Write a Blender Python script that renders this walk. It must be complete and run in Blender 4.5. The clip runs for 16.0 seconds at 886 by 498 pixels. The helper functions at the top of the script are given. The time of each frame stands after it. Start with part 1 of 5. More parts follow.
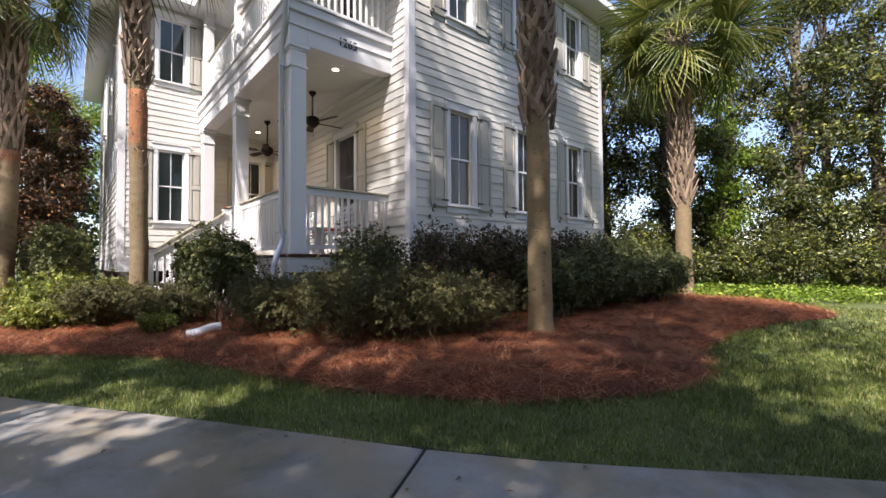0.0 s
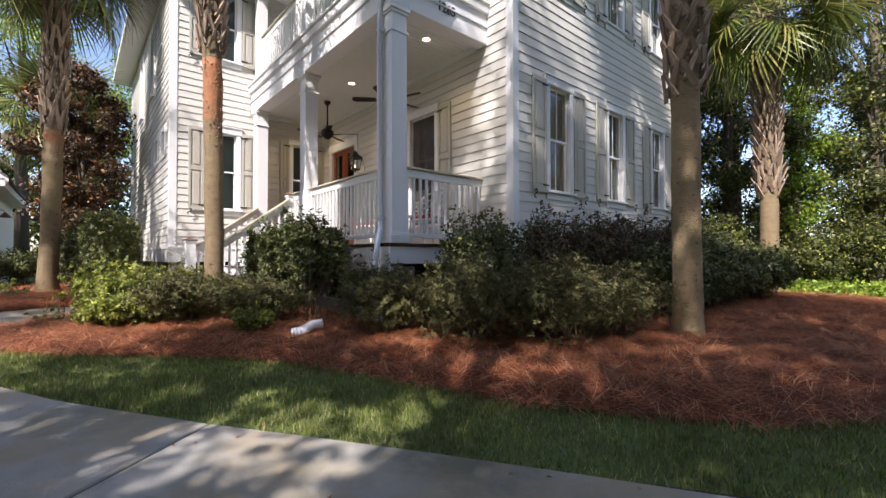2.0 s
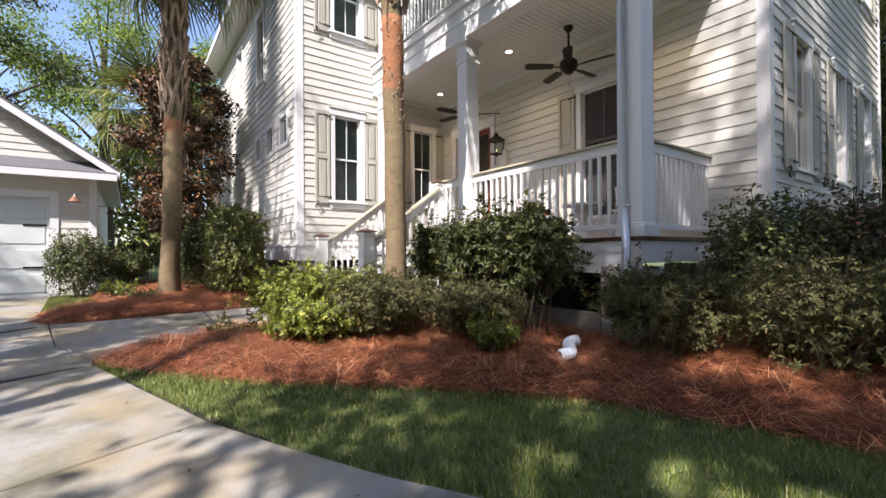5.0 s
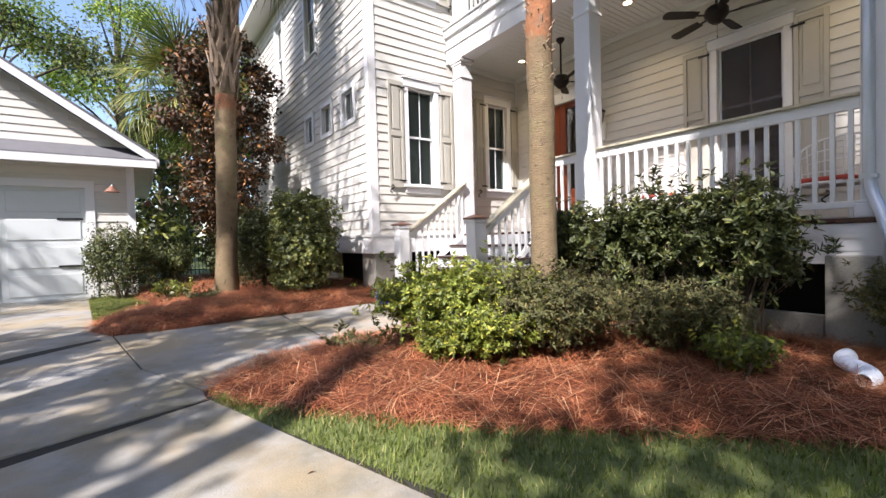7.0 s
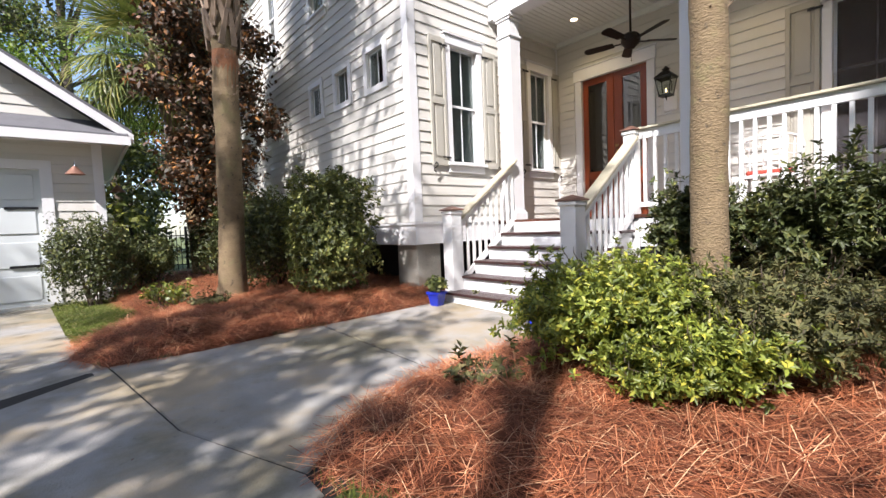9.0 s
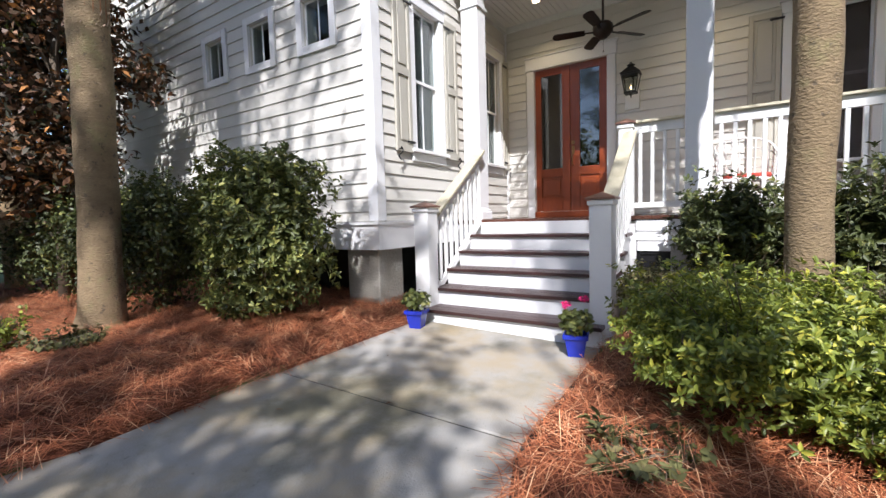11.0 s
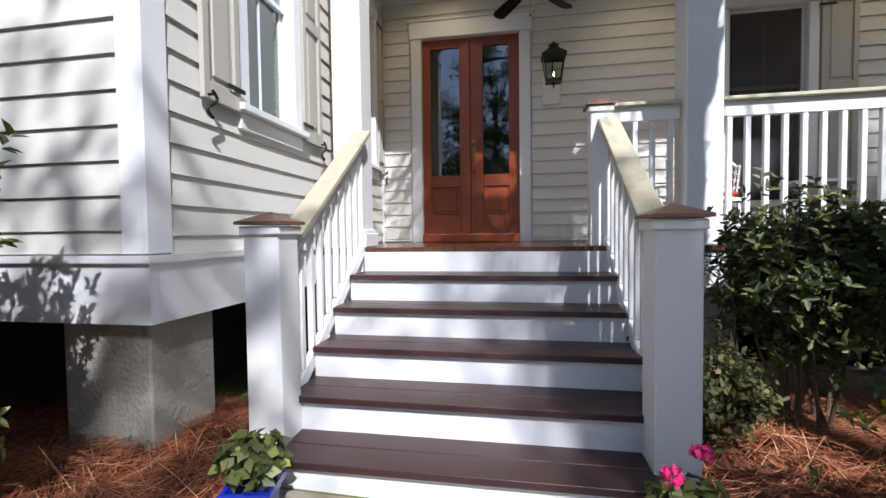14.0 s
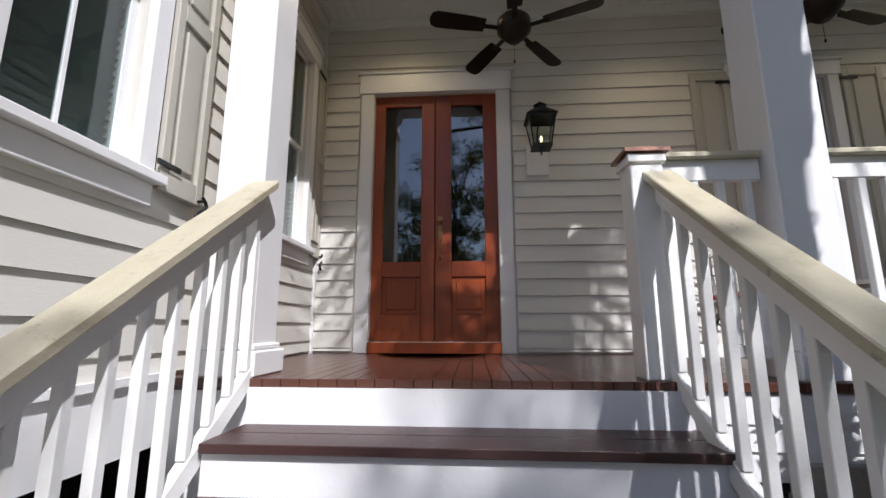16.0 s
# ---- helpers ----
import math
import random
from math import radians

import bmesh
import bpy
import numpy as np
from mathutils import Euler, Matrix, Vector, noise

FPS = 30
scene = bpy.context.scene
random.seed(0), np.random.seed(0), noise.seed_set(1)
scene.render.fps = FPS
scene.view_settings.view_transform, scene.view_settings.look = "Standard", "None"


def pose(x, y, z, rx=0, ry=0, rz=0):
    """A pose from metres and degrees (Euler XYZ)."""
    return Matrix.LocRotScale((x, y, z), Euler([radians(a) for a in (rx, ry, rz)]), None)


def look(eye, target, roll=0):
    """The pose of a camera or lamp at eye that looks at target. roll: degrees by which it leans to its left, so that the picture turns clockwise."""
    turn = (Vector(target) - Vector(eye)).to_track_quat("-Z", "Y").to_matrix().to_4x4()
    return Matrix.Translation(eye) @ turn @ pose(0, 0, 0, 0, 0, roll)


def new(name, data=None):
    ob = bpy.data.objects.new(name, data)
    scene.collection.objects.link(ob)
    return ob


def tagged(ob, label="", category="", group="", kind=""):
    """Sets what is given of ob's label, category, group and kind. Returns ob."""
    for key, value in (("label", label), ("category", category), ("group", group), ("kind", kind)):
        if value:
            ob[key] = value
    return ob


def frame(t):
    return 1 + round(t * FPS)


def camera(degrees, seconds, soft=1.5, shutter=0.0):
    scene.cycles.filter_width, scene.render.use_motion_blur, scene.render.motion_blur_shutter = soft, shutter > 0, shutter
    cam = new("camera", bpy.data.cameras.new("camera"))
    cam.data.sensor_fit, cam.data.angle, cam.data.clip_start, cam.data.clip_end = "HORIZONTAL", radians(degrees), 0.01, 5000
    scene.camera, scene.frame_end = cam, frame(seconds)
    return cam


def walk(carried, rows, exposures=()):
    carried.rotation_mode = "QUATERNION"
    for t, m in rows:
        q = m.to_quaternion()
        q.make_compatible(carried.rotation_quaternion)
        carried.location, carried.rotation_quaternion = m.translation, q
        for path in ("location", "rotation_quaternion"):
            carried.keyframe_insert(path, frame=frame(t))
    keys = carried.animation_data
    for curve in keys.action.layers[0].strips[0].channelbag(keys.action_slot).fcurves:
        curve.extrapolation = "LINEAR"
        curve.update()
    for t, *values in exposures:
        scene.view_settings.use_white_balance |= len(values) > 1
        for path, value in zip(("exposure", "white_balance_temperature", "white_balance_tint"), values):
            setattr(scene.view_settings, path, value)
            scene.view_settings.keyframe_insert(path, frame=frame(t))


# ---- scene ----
cam = camera(91.8, 16.0)
PATH = [
    (0, (0.543, 0.035, 1.862), (1.852, 1.545, 1.922), -0.5),
    (0.5, (0.341, 0.409, 1.851), (1.654, 1.917, 1.907), -0.3),
    (1, (0.179, 0.805, 1.843), (1.497, 2.309, 1.89), -0.2),
    (1.5, (-0.007, 1.207, 1.83), (1.301, 2.718, 1.871), -0.2),
    (2, (-0.178, 1.607, 1.823), (1.123, 3.127, 1.856), -0.1),
    (2.5, (-0.329, 2.011, 1.823), (0.915, 3.576, 1.852), -0.1),
    (3, (-0.515, 2.394, 1.833), (0.653, 4.018, 1.863), -0.1),
    (3.5, (-0.699, 2.766, 1.836), (0.47, 4.388, 1.867), -0.2),
    (4, (-0.889, 3.168, 1.842), (0.282, 4.789, 1.874), -0.2),
    (4.2, (-0.97, 3.337, 1.842), (0.205, 4.955, 1.871), -0.1),
    (6.5, (-1.811, 5.346, 1.897), (-0.642, 6.968, 1.877), -1.5),
    (7, (-1.959, 5.774, 1.904), (-0.793, 7.399, 1.861), -1.5),
    (7.5, (-2.076, 6.197, 1.916), (-0.885, 7.802, 1.843), -2.0),
    (8, (-2.171, 6.625, 1.928), (-0.961, 8.216, 1.848), -2.0),
    (8.2, (-2.201, 6.797, 1.931), (-0.988, 8.385, 1.845), -2.2),
    (10.5, (-2.423, 8.784, 2.026), (-0.854, 10.017, 1.89), -1.7),
    (11, (-2.315, 9.187, 2.035), (-0.642, 10.273, 1.893), -1.7),
    (11.5, (-2.12, 9.554, 2.044), (-0.346, 10.466, 1.892), -1.2),
    (12, (-1.878, 9.874, 2.047), (-0.072, 10.721, 1.898), -1.1),
    (12.5, (-1.57, 10.145, 2.049), (0.295, 10.852, 1.906), -1.1),
    (13, (-1.19, 10.367, 2.059), (0.732, 10.905, 1.936), -0.6),
    (13.5, (-0.793, 10.569, 2.078), (1.153, 11.021, 1.972), -0.7),
    (14, (-0.371, 10.738, 2.106), (1.598, 11.081, 2.035), -0.7),
    (14.5, (0.04, 10.832, 2.157), (2.012, 11.161, 2.225), -0.6),
    (15, (0.404, 10.894, 2.186), (2.376, 11.164, 2.374), -0.3),
    (15.5, (0.723, 10.929, 2.211), (2.698, 11.104, 2.474), -0.2),
    (16, (1.011, 10.95, 2.232), (2.974, 11.088, 2.588), -0.0),
]
EXPOSURES = [(0, 1.00, 6400, 19), (4, 0.98, 6350, 17), (7, 1.13, 6250, 18), (10.5, 0.90, 6050, 15), (12.5, 0.72, 5750, 14), (14, 0.52, 5750, 13), (16, 0.30, 5900, 15)]
walk(cam, [(t, look(eye, target, roll)) for t, eye, target, roll in PATH], EXPOSURES)

# ---- world, sun, exposure ----
SUN_TO = Vector((-1.0, -0.52, 1.14)).normalized()
world = bpy.data.worlds.new("sky")
scene.world = world
world.use_nodes = True
wn = world.node_tree
sky = wn.nodes.new("ShaderNodeTexSky")
sky.sky_type = "NISHITA"
sky.sun_disc = False
sky.sun_elevation = math.asin(SUN_TO.z)
sky.sun_rotation = math.atan2(SUN_TO.x, SUN_TO.y)
wn.links.new(sky.outputs[0], wn.nodes["Background"].inputs[0])
wn.nodes["Background"].inputs[1].default_value = 0.14
sun_data = bpy.data.lights.new("sun", "SUN")
sun_data.energy = 5.0
sun_data.angle = radians(0.55)
sun_data.color = (1.0, 0.95, 0.88)
sun = new("sun", sun_data)
sun.matrix_world = look(SUN_TO * 40, (0, 0, 0))


# ---- plan ----
D, S, N, Q = 4.87, 5.86, 12.43, 1.36      # porch wall, side wall, wing wall, wing end wall
FZ, CZ, BZ = 2.0, 5.3, 5.9                # porch floor, porch ceiling, balcony floor
EAVE = 8.35
XE, YB = 11.22, 21.0                      # far ends of the house


def ground(x, y):
    return 0.60 + 0.014 * min(max(x, -20), 14) + 0.026 * min(max(y, -10), 12)


# ---- materials ----
def material(name, color, rough=0.6, metal=0.0, vary=0.12, scale=6.0, bump=0.15, fine=60.0, per="object", spec=0.5):
    m = bpy.data.materials.new(name)
    m.use_nodes = True
    t = m.node_tree
    b = t.nodes["Principled BSDF"]
    b.inputs["Roughness"].default_value = rough
    b.inputs["Metallic"].default_value = metal
    b.inputs["Specular IOR Level"].default_value = spec
    co = t.nodes.new("ShaderNodeTexCoord")
    n1 = t.nodes.new("ShaderNodeTexNoise")
    n1.inputs["Scale"].default_value = scale
    n1.inputs["Detail"].default_value = 5
    n2 = t.nodes.new("ShaderNodeTexNoise")
    n2.inputs["Scale"].default_value = fine
    n2.inputs["Detail"].default_value = 3
    for n in (n1, n2):
        t.links.new(co.outputs["Object"], n.inputs["Vector"])
    add = t.nodes.new("ShaderNodeMath")
    add.operation = "ADD"
    t.links.new(n1.outputs[0], add.inputs[0])
    t.links.new(n2.outputs[0], add.inputs[1])
    add2 = t.nodes.new("ShaderNodeMath")
    add2.operation = "ADD"
    t.links.new(add.outputs[0], add2.inputs[0])
    if per == "island":
        r = t.nodes.new("ShaderNodeNewGeometry").outputs["Random Per Island"]
    else:
        r = t.nodes.new("ShaderNodeObjectInfo").outputs["Random"]
    t.links.new(r, add2.inputs[1])
    ramp = t.nodes.new("ShaderNodeMapRange")
    ramp.inputs["From Min"].default_value = 0.5
    ramp.inputs["From Max"].default_value = 2.4
    ramp.inputs["To Min"].default_value = 1 - vary
    ramp.inputs["To Max"].default_value = 1 + vary
    t.links.new(add2.outputs[0], ramp.inputs["Value"])
    mix = t.nodes.new("ShaderNodeVectorMath")
    mix.operation = "SCALE"
    mix.inputs[0].default_value = color
    t.links.new(ramp.outputs[0], mix.inputs["Scale"])
    t.links.new(mix.outputs[0], b.inputs["Base Color"])
    if bump:
        bp = t.nodes.new("ShaderNodeBump")
        bp.inputs["Strength"].default_value = bump
        bp.inputs["Distance"].default_value = 0.01
        t.links.new(n2.outputs[0], bp.inputs["Height"])
        t.links.new(bp.outputs[0], b.inputs["Normal"])
    return m


def deep(m, d):
    for nd in m.node_tree.nodes:
        if nd.bl_idname == "ShaderNodeBump":
            nd.inputs["Distance"].default_value = d
    return m


def stretch(m, sx, sy, sz):
    """Grain: stretch the noise of a material along an axis."""
    t = m.node_tree
    co = [n for n in t.nodes if n.bl_idname == "ShaderNodeTexCoord"][0]
    mp = t.nodes.new("ShaderNodeMapping")
    mp.inputs["Scale"].default_value = (sx, sy, sz)
    outs = [l.to_socket for l in t.links if l.from_node == co]
    for s in outs:
        t.links.new(mp.outputs[0], s)
    t.links.new(co.outputs["Object"], mp.inputs[0])
    return m


def leaf_material(name, c1, c2, c3=None, rough=0.45, trans=0.3):
    m = bpy.data.materials.new(name)
    m.use_nodes = True
    t = m.node_tree
    b = t.nodes["Principled BSDF"]
    b.inputs["Roughness"].default_value = rough
    g = t.nodes.new("ShaderNodeNewGeometry")
    ramp = t.nodes.new("ShaderNodeValToRGB")
    ramp.color_ramp.elements[0].color = (*c1, 1)
    ramp.color_ramp.elements[1].color = (*c2, 1)
    ramp.color_ramp.elements[1].position = 0.8
    if c3:
        e = ramp.color_ramp.elements.new(1.0)
        e.color = (*c3, 1)
    t.links.new(g.outputs["Random Per Island"], ramp.inputs[0])
    co = t.nodes.new("ShaderNodeTexCoord")
    n1 = t.nodes.new("ShaderNodeTexNoise")
    n1.inputs["Scale"].default_value = 2.5
    t.links.new(co.outputs["Object"], n1.inputs["Vector"])
    mr = t.nodes.new("ShaderNodeMapRange")
    mr.inputs["From Min"].default_value = 0.3
    mr.inputs["From Max"].default_value = 0.7
    mr.inputs["To Min"].default_value = 0.7
    mr.inputs["To Max"].default_value = 1.3
    t.links.new(n1.outputs[0], mr.inputs["Value"])
    sc = t.nodes.new("ShaderNodeVectorMath")
    sc.operation = "SCALE"
    t.links.new(ramp.outputs[0], sc.inputs[0])
    t.links.new(mr.outputs[0], sc.inputs["Scale"])
    t.links.new(sc.outputs[0], b.inputs["Base Color"])
    tr = t.nodes.new("ShaderNodeBsdfTranslucent")
    t.links.new(sc.outputs[0], tr.inputs[0])
    mx = t.nodes.new("ShaderNodeMixShader")
    mx.inputs[0].default_value = trans
    t.links.new(b.outputs[0], mx.inputs[1])
    t.links.new(tr.outputs[0], mx.inputs[2])
    t.links.new(mx.outputs[0], t.nodes["Material Output"].inputs[0])
    return m


M = {}
M["siding"] = stretch(material("painted_clapboard", (0.62, 0.602, 0.55), 0.5, vary=0.05, scale=2.0, bump=0.1, fine=35), 1, 1, 6)
M["trim"] = material("white_trim_paint", (0.74, 0.74, 0.74), 0.4, vary=0.04, scale=3, bump=0.08, fine=50)
M["rail"] = material("white_rail_paint", (0.77, 0.77, 0.75), 0.4, vary=0.05, scale=5, bump=0.1, fine=70)
M["handrail"] = stretch(material("weathered_cream_paint", (0.48, 0.44, 0.32), 0.5, vary=0.2, scale=5, bump=0.2, fine=50), 1, 4, 4)
M["shutter"] = material("greige_shutter_paint", (0.44, 0.42, 0.36), 0.5, vary=0.06, scale=4, bump=0.1)
M["iron"] = material("black_iron", (0.012, 0.012, 0.013), 0.45, 0.3, vary=0.2)
M["bronze"] = material("dark_bronze", (0.022, 0.016, 0.012), 0.4, 0.6, vary=0.25)
M["deck"] = stretch(material("red_brown_deck_paint", (0.085, 0.036, 0.024), 0.16, vary=0.3, scale=4, bump=0.2, fine=30), 1, 12, 12)
M["tread"] = stretch(material("dark_brown_tread_paint", (0.045, 0.020, 0.018), 0.38, vary=0.3, scale=4, bump=0.25, fine=30), 12, 1, 12)
M["door"] = stretch(material("stained_mahogany", (0.235, 0.048, 0.013), 0.3, vary=0.4, scale=3, bump=0.12, fine=25), 10, 10, 1)
M["ceiling"] = material("pale_ceiling_paint", (0.72, 0.74, 0.70), 0.5, vary=0.04)
M["stucco"] = material("rough_tabby_stucco", (0.34, 0.325, 0.28), 0.9, vary=0.3, scale=4, bump=0.9, fine=45)
M["concrete"] = material("pale_concrete", (0.30, 0.288, 0.262), 0.8, vary=0.10, scale=1.3, bump=0.35, fine=90)


def stain(m, color, scale, lo, hi, amount):
    """Old stains with soft edges, laid over a material's colour."""
    t = m.node_tree
    bs = t.nodes["Principled BSDF"]
    src = bs.inputs["Base Color"].links[0].from_socket
    geo = t.nodes.new("ShaderNodeNewGeometry")
    nz = t.nodes.new("ShaderNodeTexNoise")
    nz.inputs["Scale"].default_value = scale
    nz.inputs["Detail"].default_value = 8
    nz.inputs["Roughness"].default_value = 0.65
    t.links.new(geo.outputs["Position"], nz.inputs["Vector"])
    mr = t.nodes.new("ShaderNodeMapRange")
    mr.interpolation_type = "SMOOTHSTEP"
    mr.inputs["From Min"].default_value = lo
    mr.inputs["From Max"].default_value = hi
    mr.inputs["To Max"].default_value = amount
    t.links.new(nz.outputs[0], mr.inputs["Value"])
    mx = t.nodes.new("ShaderNodeMix")
    mx.data_type = "RGBA"
    t.links.new(mr.outputs[0], mx.inputs["Factor"])
    t.links.new(src, mx.inputs["A"])
    mx.inputs["B"].default_value = (*color, 1)
    t.links.new(mx.outputs["Result"], bs.inputs["Base Color"])


stain(M["concrete"], (0.12, 0.105, 0.05), 0.9, 0.44, 0.66, 0.8)
stain(M["concrete"], (0.10, 0.09, 0.06), 0.35, 0.52, 0.7, 0.5)
stain(M["concrete"], (0.07, 0.065, 0.055), 22, 0.62, 0.72, 0.5)
stain(M["concrete"], (0.40, 0.385, 0.35), 3.0, 0.5, 0.75, 0.35)
stain(M["concrete"], (0.32, 0.25, 0.15), 1.3, 0.40, 0.66, 0.75)
stain(M["handrail"], (0.24, 0.21, 0.12), 5, 0.52, 0.72, 0.5)
stain(M["handrail"], (0.10, 0.09, 0.05), 16, 0.60, 0.70, 0.5)
stain(M["siding"], (0.45, 0.43, 0.37), 1.6, 0.55, 0.8, 0.25)
M["concrete_edge"] = material("dirty_joint", (0.03, 0.026, 0.02), 0.95, vary=0.3)
# near-black colour that stands in for the shade under the house
M["dark"] = material("shade_black", (0.02, 0.02, 0.02), 0.9, vary=0.2)
M["panel"] = material("black_panel_paint", (0.012, 0.012, 0.014), 0.35, vary=0.2)
# dull colour carries the dimness of the unlit rooms
M["room"] = material("room_painted_unlit", (0.16, 0.15, 0.13), 0.9, vary=0.1)
M["shingle"] = material("grey_roof_shingle", (0.12, 0.12, 0.13), 0.9, vary=0.3, scale=5, bump=0.5)
M["metal"] = material("galvanised_downspout", (0.55, 0.57, 0.60), 0.35, 0.7, vary=0.1)
M["garage_door"] = material("pale_blue_white_door", (0.62, 0.66, 0.66), 0.4, vary=0.04)
M["bark"] = stretch(material("grey_palm_trunk", (0.215, 0.155, 0.085), 0.9, vary=0.55, scale=5.0, bump=1.0, fine=30), 1.3, 1.3, 2.6)
stain(M["bark"], (0.20, 0.185, 0.08), 5, 0.5, 0.7, 0.5)
stain(M["bark"], (0.05, 0.04, 0.03), 14, 0.58, 0.68, 0.7)
deep(M["bark"], 0.014)
M["bark_mid"] = material("red_brown_palm_fibre", (0.27, 0.115, 0.05), 0.9, vary=0.6, scale=9, bump=1.0, fine=30)
stain(M["bark_mid"], (0.14, 0.11, 0.075), 6, 0.5, 0.65, 0.45)
M["boot"] = stretch(material("palm_boot_fibre", (0.30, 0.22, 0.155), 0.85, vary=0.65, scale=6, bump=0.7, fine=40, per="island"), 3, 3, 1)
M["oak_bark"] = material("dark_oak_bark", (0.09, 0.07, 0.05), 0.95, vary=0.4, scale=4, bump=0.9, fine=20)
M["stem"] = material("brown_stem", (0.10, 0.075, 0.05), 0.9, vary=0.3)
M["soil"] = material("needle_litter", (0.14, 0.042, 0.016), 0.95, vary=0.5, scale=3, bump=0.8, fine=55)
M["turf"] = material("turf_soil", (0.085, 0.105, 0.03), 0.95, vary=0.5, scale=2, bump=0.6, fine=40)
M["straw"] = leaf_material("pine_straw", (0.16, 0.042, 0.016), (0.50, 0.175, 0.072), (0.76, 0.48, 0.27), 0.7, 0.1)
M["litter"] = leaf_material("dry_leaf", (0.10, 0.05, 0.025), (0.22, 0.12, 0.05), (0.30, 0.2, 0.1), 0.8, 0.1)
M["grass"] = leaf_material("grass_blade", (0.09, 0.125, 0.020), (0.20, 0.245, 0.045), (0.44, 0.38, 0.17), 0.6, 0.35)
M["azalea"] = leaf_material("azalea_leaf", (0.052, 0.055, 0.019), (0.125, 0.125, 0.038), (0.20, 0.15, 0.055), 0.75, 0.2)
M["azalea_lime"] = leaf_material("lime_azalea_leaf", (0.08, 0.11, 0.018), (0.25, 0.295, 0.045), (0.54, 0.50, 0.07), 0.45, 0.35)
M["hedge"] = leaf_material("hedge_leaf", (0.034, 0.046, 0.014), (0.088, 0.108, 0.030), (0.21, 0.21, 0.055), 0.55, 0.2)
M["hedge_red"] = leaf_material("reddish_hedge_leaf", (0.036, 0.038, 0.018), (0.09, 0.085, 0.035), (0.24, 0.07, 0.045), 0.55, 0.2)
M["viburnum"] = leaf_material("viburnum_leaf", (0.055, 0.072, 0.020), (0.165, 0.19, 0.05), (0.40, 0.38, 0.10), 0.5, 0.2)
M["magnolia"] = leaf_material("magnolia_leaf", (0.022, 0.028, 0.014), (0.105, 0.046, 0.020), (0.36, 0.16, 0.04), 0.6, 0.12)
M["wood_leaf"] = leaf_material("woodland_leaf", (0.026, 0.036, 0.010), (0.095, 0.112, 0.022), (0.36, 0.36, 0.065), 0.5, 0.3)
M["vine_leaf"] = leaf_material("vine_leaf", (0.08, 0.14, 0.016), (0.25, 0.36, 0.04), (0.46, 0.52, 0.08), 0.5, 0.4)
M["frond"] = leaf_material("palm_frond", (0.06, 0.09, 0.02), (0.19, 0.22, 0.045), (0.38, 0.34, 0.11), 0.4, 0.3)
M["petiole"] = material("palm_petiole", (0.16, 0.17, 0.05), 0.5, vary=0.3)
M["pot"] = material("cobalt_blue_glaze", (0.015, 0.03, 0.36), 0.25, vary=0.15)
M["white_plastic"] = material("white_corrugated_plastic", (0.72, 0.74, 0.78), 0.4, vary=0.08)
M["wicker"] = material("white_wicker", (0.72, 0.72, 0.70), 0.5, vary=0.1, bump=0.5)
M["cushion"] = material("red_cushion_cloth", (0.40, 0.06, 0.04), 0.9, vary=0.2)
M["petal"] = material("pink_petal", (0.75, 0.03, 0.20), 0.6, vary=0.3)
M["blind"] = material("dark_slat", (0.20, 0.23, 0.215), 0.5, vary=0.1)
M["blind_w"] = material("pale_slat", (0.36, 0.30, 0.23), 0.5, vary=0.1)
M["sash"] = material("white_vinyl_sash", (0.78, 0.79, 0.80), 0.3, vary=0.03)
M["copper"] = material("copper_post_cap", (0.28, 0.15, 0.11), 0.4, 0.5, vary=0.25)
M["brass"] = material("aged_brass", (0.25, 0.15, 0.06), 0.35, 0.9, vary=0.2)


def glass_material(name, tint=(0.9, 0.95, 0.95), gloss=0.03):
    m = bpy.data.materials.new(name)
    m.use_nodes = True
    t = m.node_tree
    t.nodes.remove(t.nodes["Principled BSDF"])
    tr = t.nodes.new("ShaderNodeBsdfTransparent")
    tr.inputs[0].default_value = (*tint, 1)
    gl = t.nodes.new("ShaderNodeBsdfGlossy")
    gl.inputs["Roughness"].default_value = 0.03
    fc = t.nodes.new("ShaderNodeLayerWeight")
    fr = t.nodes.new("ShaderNodeMath")
    fr.operation = "POWER"
    fr.inputs[1].default_value = 4.0
    t.links.new(fc.outputs["Facing"], fr.inputs[0])
    ad = t.nodes.new("ShaderNodeMath")
    ad.inputs[1].default_value = gloss
    t.links.new(fr.outputs[0], ad.inputs[0])
    mx = t.nodes.new("ShaderNodeMixShader")
    t.links.new(ad.outputs[0], mx.inputs[0])
    t.links.new(tr.outputs[0], mx.inputs[1])
    t.links.new(gl.outputs[0], mx.inputs[2])
    t.links.new(mx.outputs[0], t.nodes["Material Output"].inputs[0])
    return m


def screen_material(name):
    """Fine dark mesh: part of the light passes through it."""
    m = material(name, (0.055, 0.05, 0.055), 0.7, vary=0.1)
    t = m.node_tree
    tr = t.nodes.new("ShaderNodeBsdfTransparent")
    mx = t.nodes.new("ShaderNodeMixShader")
    mx.inputs[0].default_value = 0.45
    t.links.new(t.nodes["Principled BSDF"].outputs[0], mx.inputs[1])
    t.links.new(tr.outputs[0], mx.inputs[2])
    t.links.new(mx.outputs[0], t.nodes["Material Output"].inputs[0])
    return m


M["glass"] = glass_material("window_glass", (0.8, 0.85, 0.85), 0.04)
M["screen"] = screen_material("insect_screen_mesh")
M["door_glass"] = glass_material("door_glass", (0.35, 0.38, 0.37), 0.14)


def emit_material(name, color, strength):
    m = bpy.data.materials.new(name)
    m.use_nodes = True
    b = m.node_tree.nodes["Principled BSDF"]
    b.inputs["Emission Color"].default_value = (*color, 1)
    b.inputs["Emission Strength"].default_value = strength
    return m


